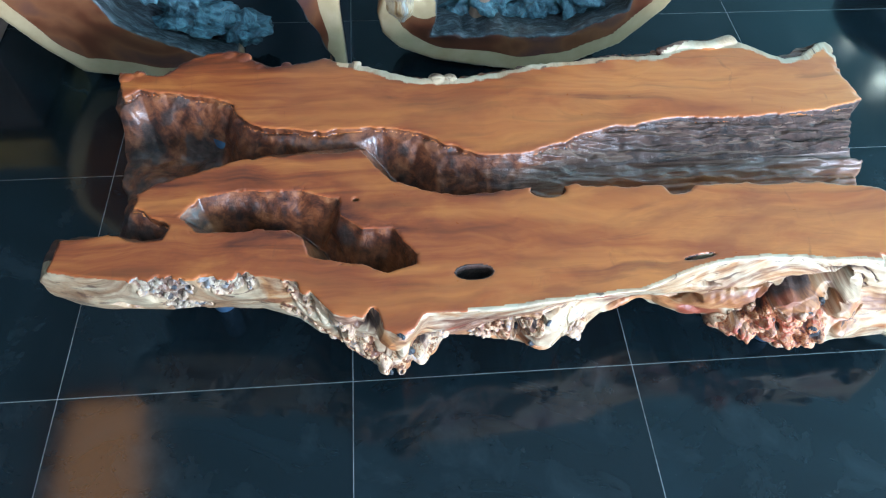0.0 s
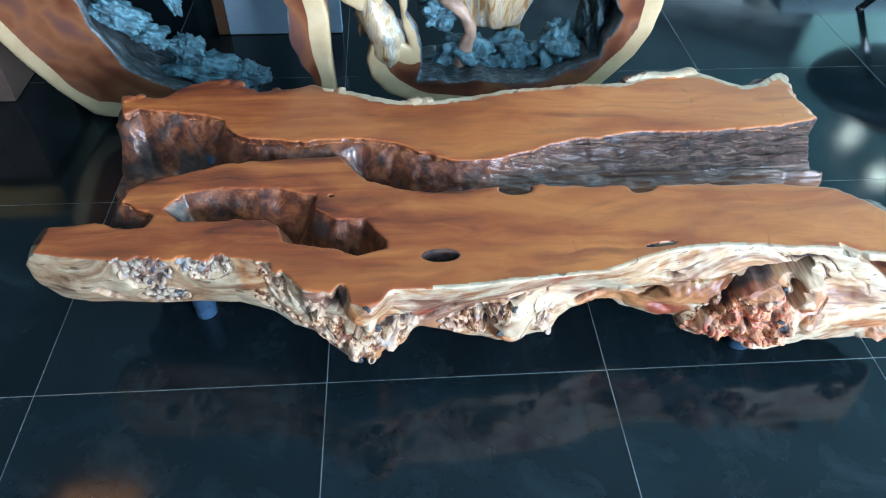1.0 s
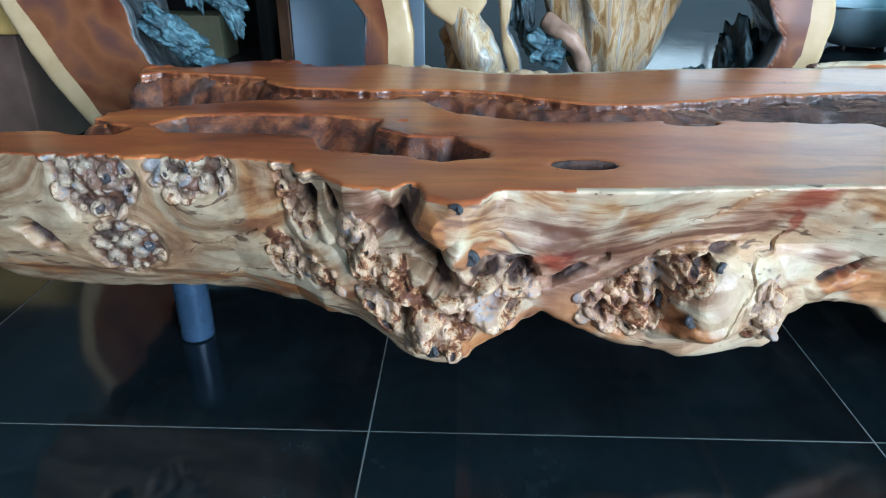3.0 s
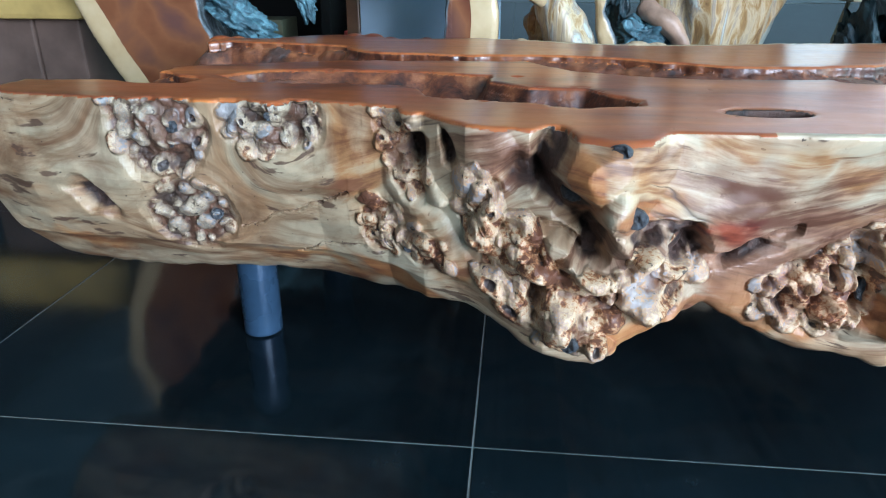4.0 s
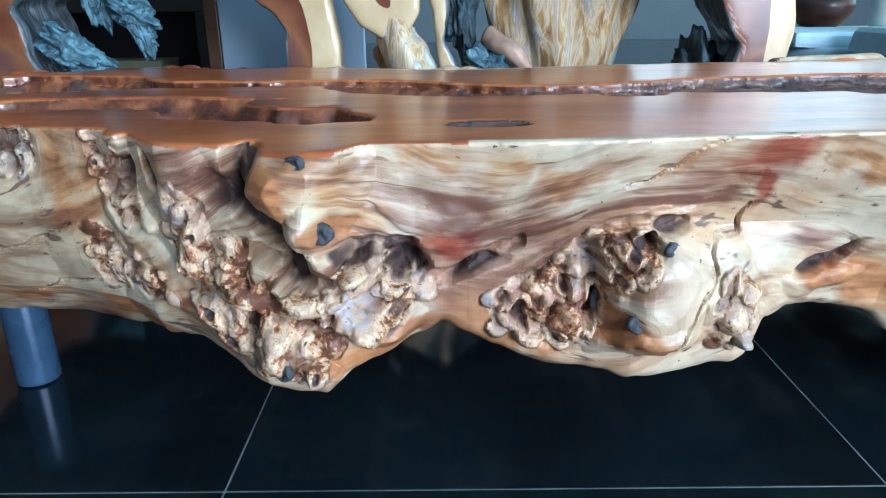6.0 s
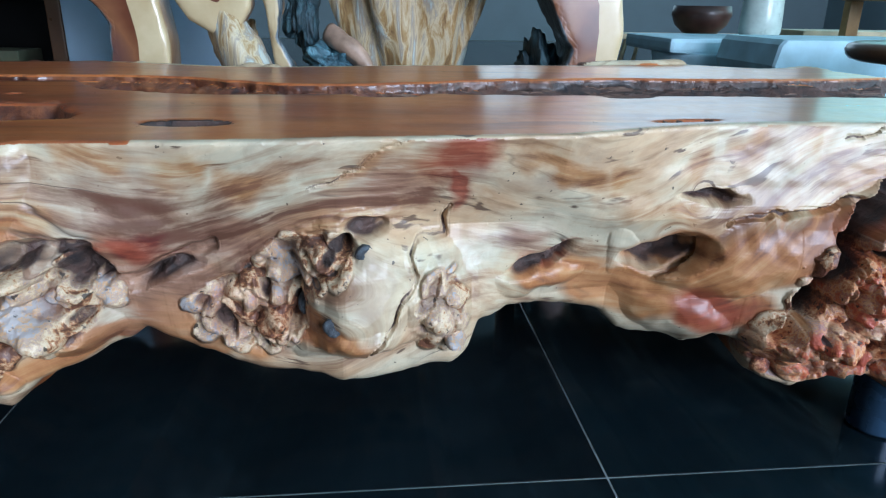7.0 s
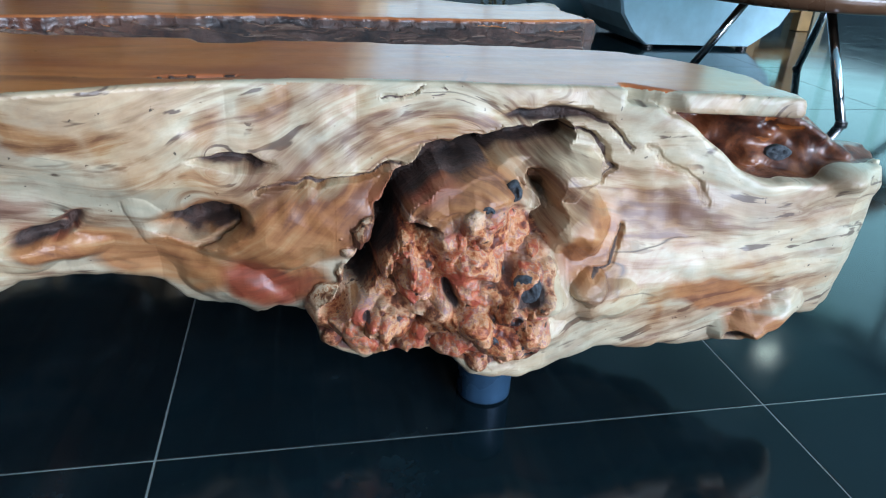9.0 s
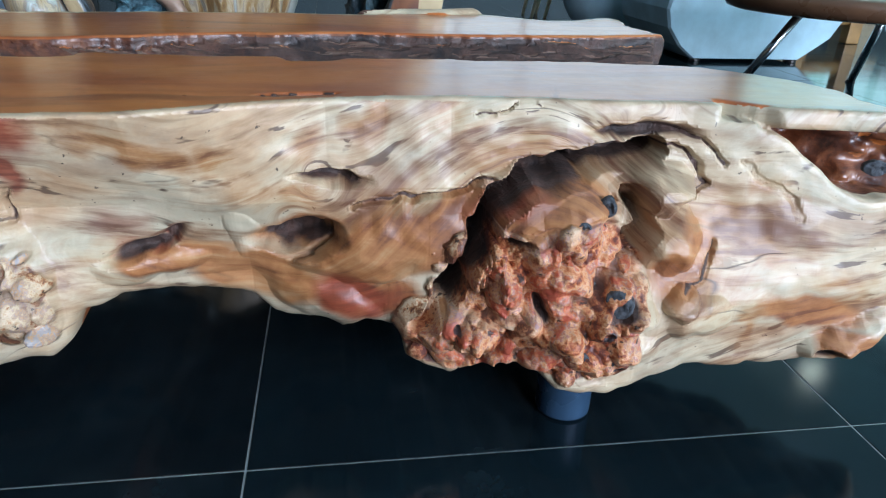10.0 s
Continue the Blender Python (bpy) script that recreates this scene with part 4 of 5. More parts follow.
    face = skin.at("depth", fx, fz)
    f = smax(f, (face.astype(inner_type)[:, None, :] - y.astype(inner_type)[None, :, None]), inner_type(0.004))
    foot = np.interp(x, FOOT_X, FOOT_Z) - 0.009 + 0.006 * (fbm(x * 60, 0, 0, 2, 51) - 0.5)
    rise = 0.03 * np.clip((py - 1.5) / 0.3, 0, 1) + 0.02 * (fbm(px * 12, py * 12, 3, 2, 61) - 0.5)
    f = smax(f, (foot[:, None] + rise).astype(inner_type)[:, :, None] - z[None, None, :], inner_type(0.016))
    f = smax(f, (hull32[:, :, None] + np.clip(0.30 - z[None, None, :], 0, 1) * inner_type(0.06) - inner_type(0.012)), inner_type(0.014))
    # the hollow under the lip at the right end
    rim = np.interp(x, (0.46, 0.497, 0.534, 0.58, 0.65, 0.70), (0.335, 0.312, 0.283, 0.25, 0.246, 0.262)) + 0.006 * (fbm(x * 50, 0, 0, 2, 81) - 0.5)
    deep = 1.452 + 0.04 * (fbm(fx * 30, 0, fz * 45, 3, 83) - 0.5) - 0.5 * np.abs(fz - 0.285) + 0.05 * np.clip((0.56 - fx) / 0.1, -1, 0)
    dig = np.maximum(np.maximum((rim[:, None] - fz), fz - TOP + 0.017), 0.468 - fx).astype(inner_type)
    k = int((0.44 - ox) / h)
    dig = np.maximum(dig[k:, None, :], (y[None, :, None] - deep[k:, None, :]).astype(inner_type))
    f[k:] = smax(f[k:], -dig, inner_type(0.006))
    k = int((0.60 - ox) / h)
    knob = np.sqrt((x[k:, None, None] - 0.668) ** 2 + (y[None, :, None] - 1.375) ** 2 * 0.5 + (1.8 * (z[None, None, :] - 0.252)) ** 2).astype(inner_type) - inner_type(0.020)
    f[k:] = smin(f[k:], knob, inner_type(0.012))
    f[0], f[-1], f[:, 0], f[:, -1], f[:, :, 0], f[:, :, -1] = 1, 1, 1, 1, 1, 1
    points, quads = surface(f.astype(np.float32), (ox, oy, oz), h)
    nrm = normals(points, quads)
    # the front face again, three times as fine
    held = np.clip((0.02 - np.abs(points[:, 1] - skin.at("depth", points[:, 0], points[:, 2]))) / 0.008, 0, 1) * np.clip((0.25 - nrm[:, 1]) / 0.4, 0, 1) * np.clip((TOP - 0.003 - points[:, 2]) / 0.004, 0, 1)
    points, quads, held = refined(points, quads, held, held[quads].max(1) > 0.05)
    cx, cz = (points[:, 0] - ox) / h, (points[:, 2] - oz) / h
    i, j = np.clip(cx.astype(int), 0, len(x) - 2), np.clip(cz.astype(int), 0, len(z) - 2)
    u, v = cx - i, cz - j
    coarse = (face[i, j] * (1 - u) + face[i + 1, j] * u) * (1 - v) + (face[i, j + 1] * (1 - u) + face[i + 1, j + 1] * u) * v
    points[:, 1] += held * np.clip(skin.at("depth", points[:, 0], points[:, 2]) - coarse, -0.006, 0.006)
    nrm = normals(points, quads)
    X, Y, Z = points.T
    ux, uy = np.clip((X - ox) / h, 0, len(x) - 2), np.clip((Y - oy) / h, 0, len(y) - 2)
    at = lambda field: field[np.round(ux).astype(int), np.round(uy).astype(int)]
    top = (Z > TOP - 0.004) & (nrm[:, 2] > 0.5)
    front = np.clip((0.035 - (Y - skin.at("depth", X, Z))) / 0.01, 0, 1) * (~top)
    masks = {}
    MX, MZ = bent(X, Z, 2.2)
    BX, BZ = bent(X, Z, 0.8)
    rim = np.clip(1 - (np.abs(at(a2)) - 0.008) / 0.02, 0, 1) * (Y > np.interp(X, (-1.0, -0.4, 0.6), (1.95, 1.88, 1.95))) * (X > -0.55)
    rim = np.maximum(rim, ((X > 0.17) & (X < 0.40) & (Y > 2.005)) * 1.0)
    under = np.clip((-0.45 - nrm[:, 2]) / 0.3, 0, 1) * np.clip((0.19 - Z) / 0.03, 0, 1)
    lip = (Y - skin.at("depth", X, Z) < 0.009) & (X > -0.32)
    spill = np.clip((Z - (TOP - np.interp(X, (-1.1, -0.62, -0.5, -0.35, -0.25, 0.7), (0.004, 0.004, 0.006, 0.004, -0.02, -0.02)) - 0.012 * (fbm(X * 30, 0, Z * 8, 2, 91) - 0.5))) / 0.006, 0, 1)
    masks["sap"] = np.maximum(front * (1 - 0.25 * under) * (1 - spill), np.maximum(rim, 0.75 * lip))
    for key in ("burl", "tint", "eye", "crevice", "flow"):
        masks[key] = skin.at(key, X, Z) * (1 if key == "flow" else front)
    masks["cool"] = near(BX, BZ, PATCHES[:4], 0.3)
    # greyer wood towards the left, with the light's falloff painted in
    masks["greyed_dim"] = np.clip((-0.60 - X) / 0.08, 0, 1) * 0.9
    lead = fbm(X * 5, Y * 12, 0, 3, 97)
    masks["deep"] = top * np.clip(np.interp(X, (-0.7, -0.3, 0.1), (0.72, 0.50, 0.14)) + 0.5 * (lead - 0.5) + np.clip(1 - np.abs(at(c2)) / 0.05, 0, 1) * 0.5 + np.clip(1 - np.minimum(np.abs(at(a2)), np.abs(at(b2))) / 0.03, 0, 1) * np.interp(X, (-0.3, 0.2), (0.4, 0.1)), 0, 1)
    orange = near(MX, MZ, [(-0.293, 0.297, 0.032, 0.011, 5), (-0.355, 0.318, 0.026, 0.010, -10), (-0.672, 0.300, 0.011, 0.036, 8), (-0.65, 0.229, 0.009, 0.031, 10), (0.512, 0.2, 0.05, 0.018, -10), (0.505, 0.150, 0.014, 0.036, 10), (0.58, 0.172, 0.06, 0.012, -18), (0.506, 0.261, 0.010, 0.032, 35), (0.173, 0.298, 0.012, 0.03, -35), (0.12, 0.294, 0.009, 0.023, -30), (0.067, 0.262, 0.014, 0.02, 0), (-0.253, 0.248, 0.045, 0.009, 0), (-0.157, 0.297, 0.04, 0.009, 25), (-0.57, 0.20, 0.07, 0.018, -42), (-0.01, 0.185, 0.06, 0.025, 5), (-0.53, 0.29, 0.04, 0.03, 0), (-0.44, 0.30, 0.035, 0.03, 0), (-0.40, 0.275, 0.02, 0.03, 0), (0.44, 0.19, 0.09, 0.05, -30), (0.20, 0.24, 0.08, 0.02, 20), (-0.66, 0.27, 0.02, 0.06, 10), (-0.12, 0.285, 0.06, 0.02, 20), (-0.98, 0.16, 0.05, 0.012, 0), (-0.72, 0.148, 0.08, 0.012, 0), (-0.635, 0.28, 0.018, 0.06, -8), (-0.24, 0.288, 0.035, 0.012, 25), (0.12, 0.175, 0.05, 0.03, 30), (-0.32, 0.16, 0.06, 0.02, -10), (0.10, 0.235, 0.02, 0.03, 70), (-0.20, 0.245, 0.09, 0.012, 12), (0.02, 0.28, 0.05, 0.012, -30), (0.49, 0.215, 0.05, 0.03, -50), (0.30, 0.285, 0.1, 0.012, 18), (0.24, 0.30, 0.03, 0.03, 40)], 0.75)
    masks["warm"] = np.maximum(near(BX, BZ, RIGHT_BURL, 0.4), 0.4 * near(BX, BZ, MID_BURL[:1], 0.4))
    # orange: stains, orange-brown undersides, and shade painted brown round the hollows
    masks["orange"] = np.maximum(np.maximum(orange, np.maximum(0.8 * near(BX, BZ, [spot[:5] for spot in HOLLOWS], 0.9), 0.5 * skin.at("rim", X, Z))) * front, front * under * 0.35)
    masks["mauve"] = near(MX, MZ, [(-0.53, 0.30, 0.045, 0.035, 0), (-0.345, 0.262, 0.045, 0.05, 10), (-0.31, 0.205, 0.07, 0.05, 0), (-0.41, 0.225, 0.05, 0.03, 0), (-0.27, 0.24, 0.06, 0.03, 0), (-0.14, 0.275, 0.05, 0.025, 15), (-0.02, 0.23, 0.02, 0.02, 0)], 0.8) * front
    masks["red"] = np.maximum(near(MX, MZ, [(-0.078, 0.303, 0.032, 0.028, 0), (-0.082, 0.272, 0.009, 0.02, 10), (0.160, 0.150, 0.040, 0.020, -10), (-0.006, 0.200, 0.034, 0.008, 22), (-0.335, 0.232, 0.03, 0.012, 0), (0.29, 0.245, 0.04, 0.02, 20)], 0.5) * front, 0)
    # hollows of the front: dark purple-brown wood plus shade painted in
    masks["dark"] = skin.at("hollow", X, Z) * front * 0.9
    masks["amber"] = near(BX, BZ, [(0.195, 0.203, 0.078, 0.030, 24), (0.112, 0.205, 0.042, 0.018, 12), (0.17, 0.150, 0.042, 0.024, 5), (0.235, 0.232, 0.045, 0.016, 28), (0.316, 0.240, 0.056, 0.032, 12), (-0.29, 0.150, 0.065, 0.016, -12), (-0.62, 0.152, 0.05, 0.014, -18), (-0.40, 0.150, 0.042, 0.014, 20), (0.432, 0.203, 0.026, 0.04, -30), (0.015, 0.182, 0.05, 0.016, 0), (0.56, 0.152, 0.055, 0.014, -12), (0.245, 0.125, 0.045, 0.036, 0), (-0.36, 0.168, 0.05, 0.012, -15), (-0.458, 0.29, 0.016, 0.03, 10), (-0.415, 0.262, 0.02, 0.012, 0), (0.075, 0.158, 0.06, 0.026, -5), (0.605, 0.118, 0.035, 0.018, -15), (-0.215, 0.165, 0.06, 0.016, -12), (-0.305, 0.192, 0.045, 0.036, 0), (-0.345, 0.225, 0.02, 0.03, 20)], 0.4) * front
    inside = (np.minimum(at(a2), at(b2)) > 0.002) & (front < 0.5) & (Y > 1.45)
    rough = at(right)
    masks["bark"] = np.where(inside & (nrm[:, 2] > -0.2), np.clip(rough * 1.0, 0, 1) * np.clip((at(split) * -1.1 + 1.15), 0, 1), 0)
    left = inside & (X < 0.1)
    pit = (at(slots) < 1.7) & (Z < TOP - 0.0012) & (front < 0.5)
    trough = (X > 0.475) & (Y < 1.56) & (Z < TOP - 0.012) & (Y - skin.at("depth", X, Z) > 0.018) & (nrm[:, 2] > -0.6)
    masks["bark"] = np.where(left, np.maximum(masks["bark"], np.clip((-0.86 - X) / 0.1, 0, 1) * 0.6), masks["bark"])
    hole = (at(c2) < 0.004) & (Z < TOP - 0.011) & (front < 0.5)
    patchy = fbm(X * 24, Y * 24, Z * 24, 3, 93)
    masks["dark"] = np.maximum(masks["dark"], np.where(left | hole | pit, np.clip((patchy - 0.50) * 2.4, 0, 0.8), 0))
    masks["dark"] = np.where(pit, 0.95, masks["dark"])
    masks["bark"] = np.where(trough | hole, 0.0, np.where(pit, 0.6, masks["bark"]))
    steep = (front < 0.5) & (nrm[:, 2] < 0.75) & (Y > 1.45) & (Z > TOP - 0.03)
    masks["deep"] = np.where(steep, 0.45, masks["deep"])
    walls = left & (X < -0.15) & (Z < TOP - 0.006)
    # red-brown inner wood; in the split, shade along the front plank is painted too
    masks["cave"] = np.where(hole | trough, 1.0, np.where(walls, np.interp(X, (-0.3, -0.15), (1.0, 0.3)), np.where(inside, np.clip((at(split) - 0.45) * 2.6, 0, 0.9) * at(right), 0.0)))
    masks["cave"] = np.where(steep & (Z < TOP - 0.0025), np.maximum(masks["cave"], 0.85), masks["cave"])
    # shade under the back plank's overhanging edge, painted dark
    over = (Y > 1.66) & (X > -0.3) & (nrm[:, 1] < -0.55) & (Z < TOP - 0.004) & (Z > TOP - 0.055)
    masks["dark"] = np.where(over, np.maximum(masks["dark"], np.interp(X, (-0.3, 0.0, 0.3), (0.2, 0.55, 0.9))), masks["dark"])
    ragged = left & (X < -0.70)
    masks["dark"] = np.where(ragged, np.maximum(masks["dark"], np.clip((patchy - 0.34) * 2.6, 0, 0.85) * np.clip((-0.70 - X) / 0.1, 0, 1)), masks["dark"])
    masks["burl"] = np.maximum(masks["burl"], np.where(hole, np.clip((fbm(X * 16, Y * 16, Z * 16, 2, 95) - 0.6) * 4, 0, 0.7), 0))
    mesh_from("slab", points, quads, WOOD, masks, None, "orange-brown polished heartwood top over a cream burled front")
    slab = bpy.data.objects["slab"]
    slab.parent = bench
    slab.matrix_parent_inverse = bench.matrix_world.inverted()
    # the thin chromed leg is added, itself unseen, for a glint in the floor
    for lx, ly, r in ((0.372, 1.432, 0.0275), (-0.823, 1.577, 0.024), (0.065, 1.90, 0.016), (-0.80, 1.86, 0.024), (0.40, 1.86, 0.026)):
        bm = lathe(bmesh.new(), [(r, 0.002), (r * 1.01, 0.004), (r * 1.01, 0.16), (r, 0.24)], 40)
        leg = smooth(part("leg", bm, CHROME if r < 0.02 else STEEL, bench, "added thin chromed steel tube leg, there for a floor glint" if r < 0.02 else "round dark blue steel tube leg"))
        leg.matrix_world = pose(lx, ly, 0)
        leg.matrix_parent_inverse = Matrix()
        leg.location = Vector((lx, ly, 0)) - bench.location
    for kx, kz, r, tall in KNOTS:
        r *= 0.88
        bm = lathe(bmesh.new(), [(r * q, r * v) for q, v in ((1.0, -0.5), (1.02, 0.0), (0.86, 0.16), (0.74, 0.10), (0.58, 0.20), (0.42, 0.13), (0.24, 0.20), (0.05, 0.16))], 22)
        for v in bm.verts:
            w = 1 + 0.28 * (noise.noise(v.co * 110 + Vector((kx * 50, kz * 50, 0))))
            v.co = Vector((v.co.x * w, v.co.y * w * tall, v.co.z + 0.0022 * noise.noise(v.co * 330)))
        knot = smooth(part("knot", bm, KNOT, bench, "blackened grey-blue knot"))
        ky = float(skin.at("depth", np.array([kx]), np.array([kz]))[0])
        knot.matrix_basis = pose(kx - bench.location.x, ky + 0.0012 - bench.location.y, kz, 84, 0, 40 * math.sin(kx * 31))
    return bench


build_bench()


# ---------------------------------------------------------------- hollow trunk chairs
def build_chair(name, outline, hole, lumps, y0, thick, x0, label, seed, extra=None):
    chair = base(name, x0, y0 + thick / 2)
    tagged(chair, label, "chair", "hollow trunk chairs")
    h = 0.009
    ox, oz = min(p[0] for p in outline) - 0.05, -0.012
    nx = int((max(p[0] for p in outline) + 0.05 - ox) / h) + 1
    nz = int((max(p[1] for p in outline) + 0.04 - oz) / h) + 1
    ny = int((thick + 0.16) / h)
    oy = y0 - 0.06
    x, y, z = ox + h * np.arange(nx), oy + h * np.arange(ny), oz + h * np.arange(nz)
    px, pz = np.meshgrid(x, z, indexing="ij")
    out2 = poly_dist(px, pz, outline)
    hole2 = poly_dist(px, pz, hole) + 0.035 * (fbm(px * 16, pz * 16, 0, 3, seed) - 0.5)
    ring2 = np.maximum(out2, -hole2)
    yy = y[None, :, None]
    back = np.clip((yy - y0) / thick, 0, 1)
    hx, hz = x[:, None, None], z[None, None, :]
    rough = 0.05 * (fbm(hx * 14, yy * 9, hz * 14, 3, seed + 5) - 0.5)
    f = np.maximum(out2[:, None, :] + 0.05 * back**2, -(hole2[:, None, :] + rough * np.clip(back * 4, 0, 1) - 0.03 * back))
    f = smax(f, y0 - yy, 0.012)
    f = np.maximum(f, yy - (y0 + thick))
    for lx, ly, lz, rx, ry, rz in lumps:
        d = np.sqrt(((hx - lx) / rx) ** 2 + ((yy - ly) / ry) ** 2 + ((hz - lz) / rz) ** 2) - 1
        f = smin(f, d * min(rx, ry, rz) + 0.7 * rough, 0.02)
    f = np.maximum(f, 0.003 - hz)
    f[0], f[-1], f[:, 0], f[:, -1], f[:, :, 0], f[:, :, -1] = 1, 1, 1, 1, 1, 1
    points, quads = surface(f.astype(np.float32), (ox, oy, oz), h)
    X, Y, Z = points.T
    o = poly_dist(X, Z, outline)
    hd = poly_dist(X, Z, hole) + 0.035 * (fbm(X * 16, Z * 16, 0, 3, seed) - 0.5)
    flat = np.clip((0.02 - (Y - y0)) / 0.01, 0, 1)
    masks = {
        "ring": np.clip(-o, 0, 1),
        "sap": np.clip((0.058 + 0.03 * (fbm(X * 7, 0, Z * 7, 2, seed + 2) - 0.5) - np.abs(o)) / 0.01, 0, 1) * flat + (1 - flat) * (o > -0.03) * 0.3,
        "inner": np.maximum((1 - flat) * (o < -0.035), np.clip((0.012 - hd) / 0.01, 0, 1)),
        "honey": (1 - flat) * np.clip((o + 0.05) / 0.03, 0, 1),
    }
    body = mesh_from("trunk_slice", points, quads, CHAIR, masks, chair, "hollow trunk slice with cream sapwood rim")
    body.matrix_parent_inverse = chair.matrix_world.inverted()
    return chair


build_chair(
    "trunk_chair",
    [(-1.07, 0.0), (-1.27, 0.035), (-1.35, 0.125), (-1.41, 0.215), (-1.45, 0.29), (-1.49, 0.39), (-1.52, 0.55), (-1.45, 0.75), (-1.2, 0.85), (-0.85, 0.82), (-0.68, 0.66), (-0.60, 0.515), (-0.566, 0.43), (-0.55, 0.333), (-0.553, 0.2), (-0.546, 0.0)],
    [(-1.13, 0.20), (-1.186, 0.33), (-1.20, 0.415), (-1.10, 0.51), (-0.97, 0.57), (-0.84, 0.53), (-0.80, 0.475), (-0.71, 0.42), (-0.66, 0.364), (-0.675, 0.276), (-0.63, 0.15), (-0.58, 0.03), (-0.62, -0.03), (-0.78, -0.03), (-0.86, 0.06), (-1.0, 0.115)],
    [],
    2.32, 0.26, -1.0, "hollow trunk-slice chair with cream rim and dark brown grain", 101,
)
build_chair(
    "trunk_chair",
    [(-0.40, 0.09), (-0.30, 0.045), (-0.17, 0.018), (-0.06, 0.0), (0.0, 0.0), (0.10, 0.02), (0.231, 0.085), (0.33, 0.2), (0.365, 0.272), (0.38, 0.36), (0.37, 0.43), (0.34, 0.505), (0.28, 0.65), (0.1, 0.78), (-0.2, 0.8), (-0.45, 0.72), (-0.57, 0.6), (-0.575, 0.515), (-0.547, 0.433), (-0.51, 0.375), (-0.46, 0.345), (-0.41, 0.36), (-0.385, 0.40), (-0.383, 0.47), (-0.36, 0.40), (-0.35, 0.30), (-0.33, 0.24), (-0.36, 0.262), (-0.40, 0.268), (-0.44, 0.25), (-0.457, 0.20), (-0.445, 0.14)],
    [(-0.31, 0.13), (0.08, 0.13), (0.22, 0.2), (0.265, 0.33), (0.2, 0.45), (0.02, 0.47), (-0.1, 0.50), (-0.28, 0.53), (-0.34, 0.50), (-0.33, 0.35), (-0.29, 0.24)],
    [],
    2.32, 0.26, -0.05, "hollow trunk-slice chair with curled cream edge and grey hollow", 202,
)


def root_stripes():
    m = Mat("striped_root_wood")
    a = m.noise(1.0, 5, m.scaled(38, 38, 5), 0.6, 0.6)
    col = m.ramp(a, (0.30, (0.15, 0.075, 0.035)), (0.42, (0.36, 0.22, 0.09)), (0.50, (0.54, 0.43, 0.27)), (0.57, (0.33, 0.26, 0.19)), (0.65, (0.42, 0.46, 0.41)), (0.76, (0.62, 0.54, 0.40)))
    m.set(Base_Color=col, Roughness=0.35, Coat_Weight=0.25, Coat_Roughness=0.15)
    m.bump(a, 0.5, 0.01)
    return m.mat


def weathered(name, light):
    m = Mat(name)
    a = m.noise(1.0, 6, m.scaled(26, 40, 12), 0.65, 1.0)
    col = m.ramp(a, (0.30, tuple(light * c for c in (0.022, 0.032, 0.036))), (0.48, tuple(light * c for c in (0.07, 0.17, 0.21))), (0.62, tuple(light * c for c in (0.18, 0.40, 0.46))), (0.76, tuple(light * c for c in (0.20, 0.16, 0.13))))
    m.set(Base_Color=col, Roughness=0.5)
    m.bump(a, 0.8, 0.012)
    return m.mat


ROOT = root_stripes()
GREYROOT = weathered("weathered_blue_grey_root", 0.75)
DARKROOT = weathered("dark_rough_root", 0.28)
PINKROOT = plain("pale_pinkish_root", (0.42, 0.27, 0.19), 0.45, 0, 0.3, 22, 0.4)
DARKPOT = plain("dark_earthenware", (0.07, 0.03, 0.022), 0.4, 0, 0.25, 14, 0.2, 0.1)
YELLOW = plain("yellow_raw_timber", (0.52, 0.36, 0.12), 0.5, 0, 0.2, 9, 0.2)
GREYWOOD = plain("weathered_grey_timber", (0.13, 0.085, 0.065), 0.6, 0, 0.2, 12, 0.25)

# ---------------------------------------------------------------- roots inside the second chair
def build_root():
    """A broad tapering root foot with an uneven, striped surface."""
    bm = bmesh.new()
    n, rows = 56, []
    for k in range(26):
        f = k / 25
        z = 0.20 + 0.30 * f
        row = []
        for i in range(n):
            a = i * math.tau / n
            flute = 1 + 0.10 * math.sin(7 * a + 3 * f) + 0.05 * math.sin(17 * a - 4 * f)
            row.append(bm.verts.new(((0.075 + 0.115 * f**0.7) * flute * math.cos(a) - 0.02 * f, (0.06 + 0.07 * f) * flute * math.sin(a), z)))
        rows.append(row)
    for p, q in zip(rows, rows[1:]):
        for i in range(n):
            bm.faces.new((p[i], p[(i + 1) % n], q[(i + 1) % n], q[i]))
    bm.faces.new(rows[0][::-1])
    bm.faces.new(rows[-1])
    return bm


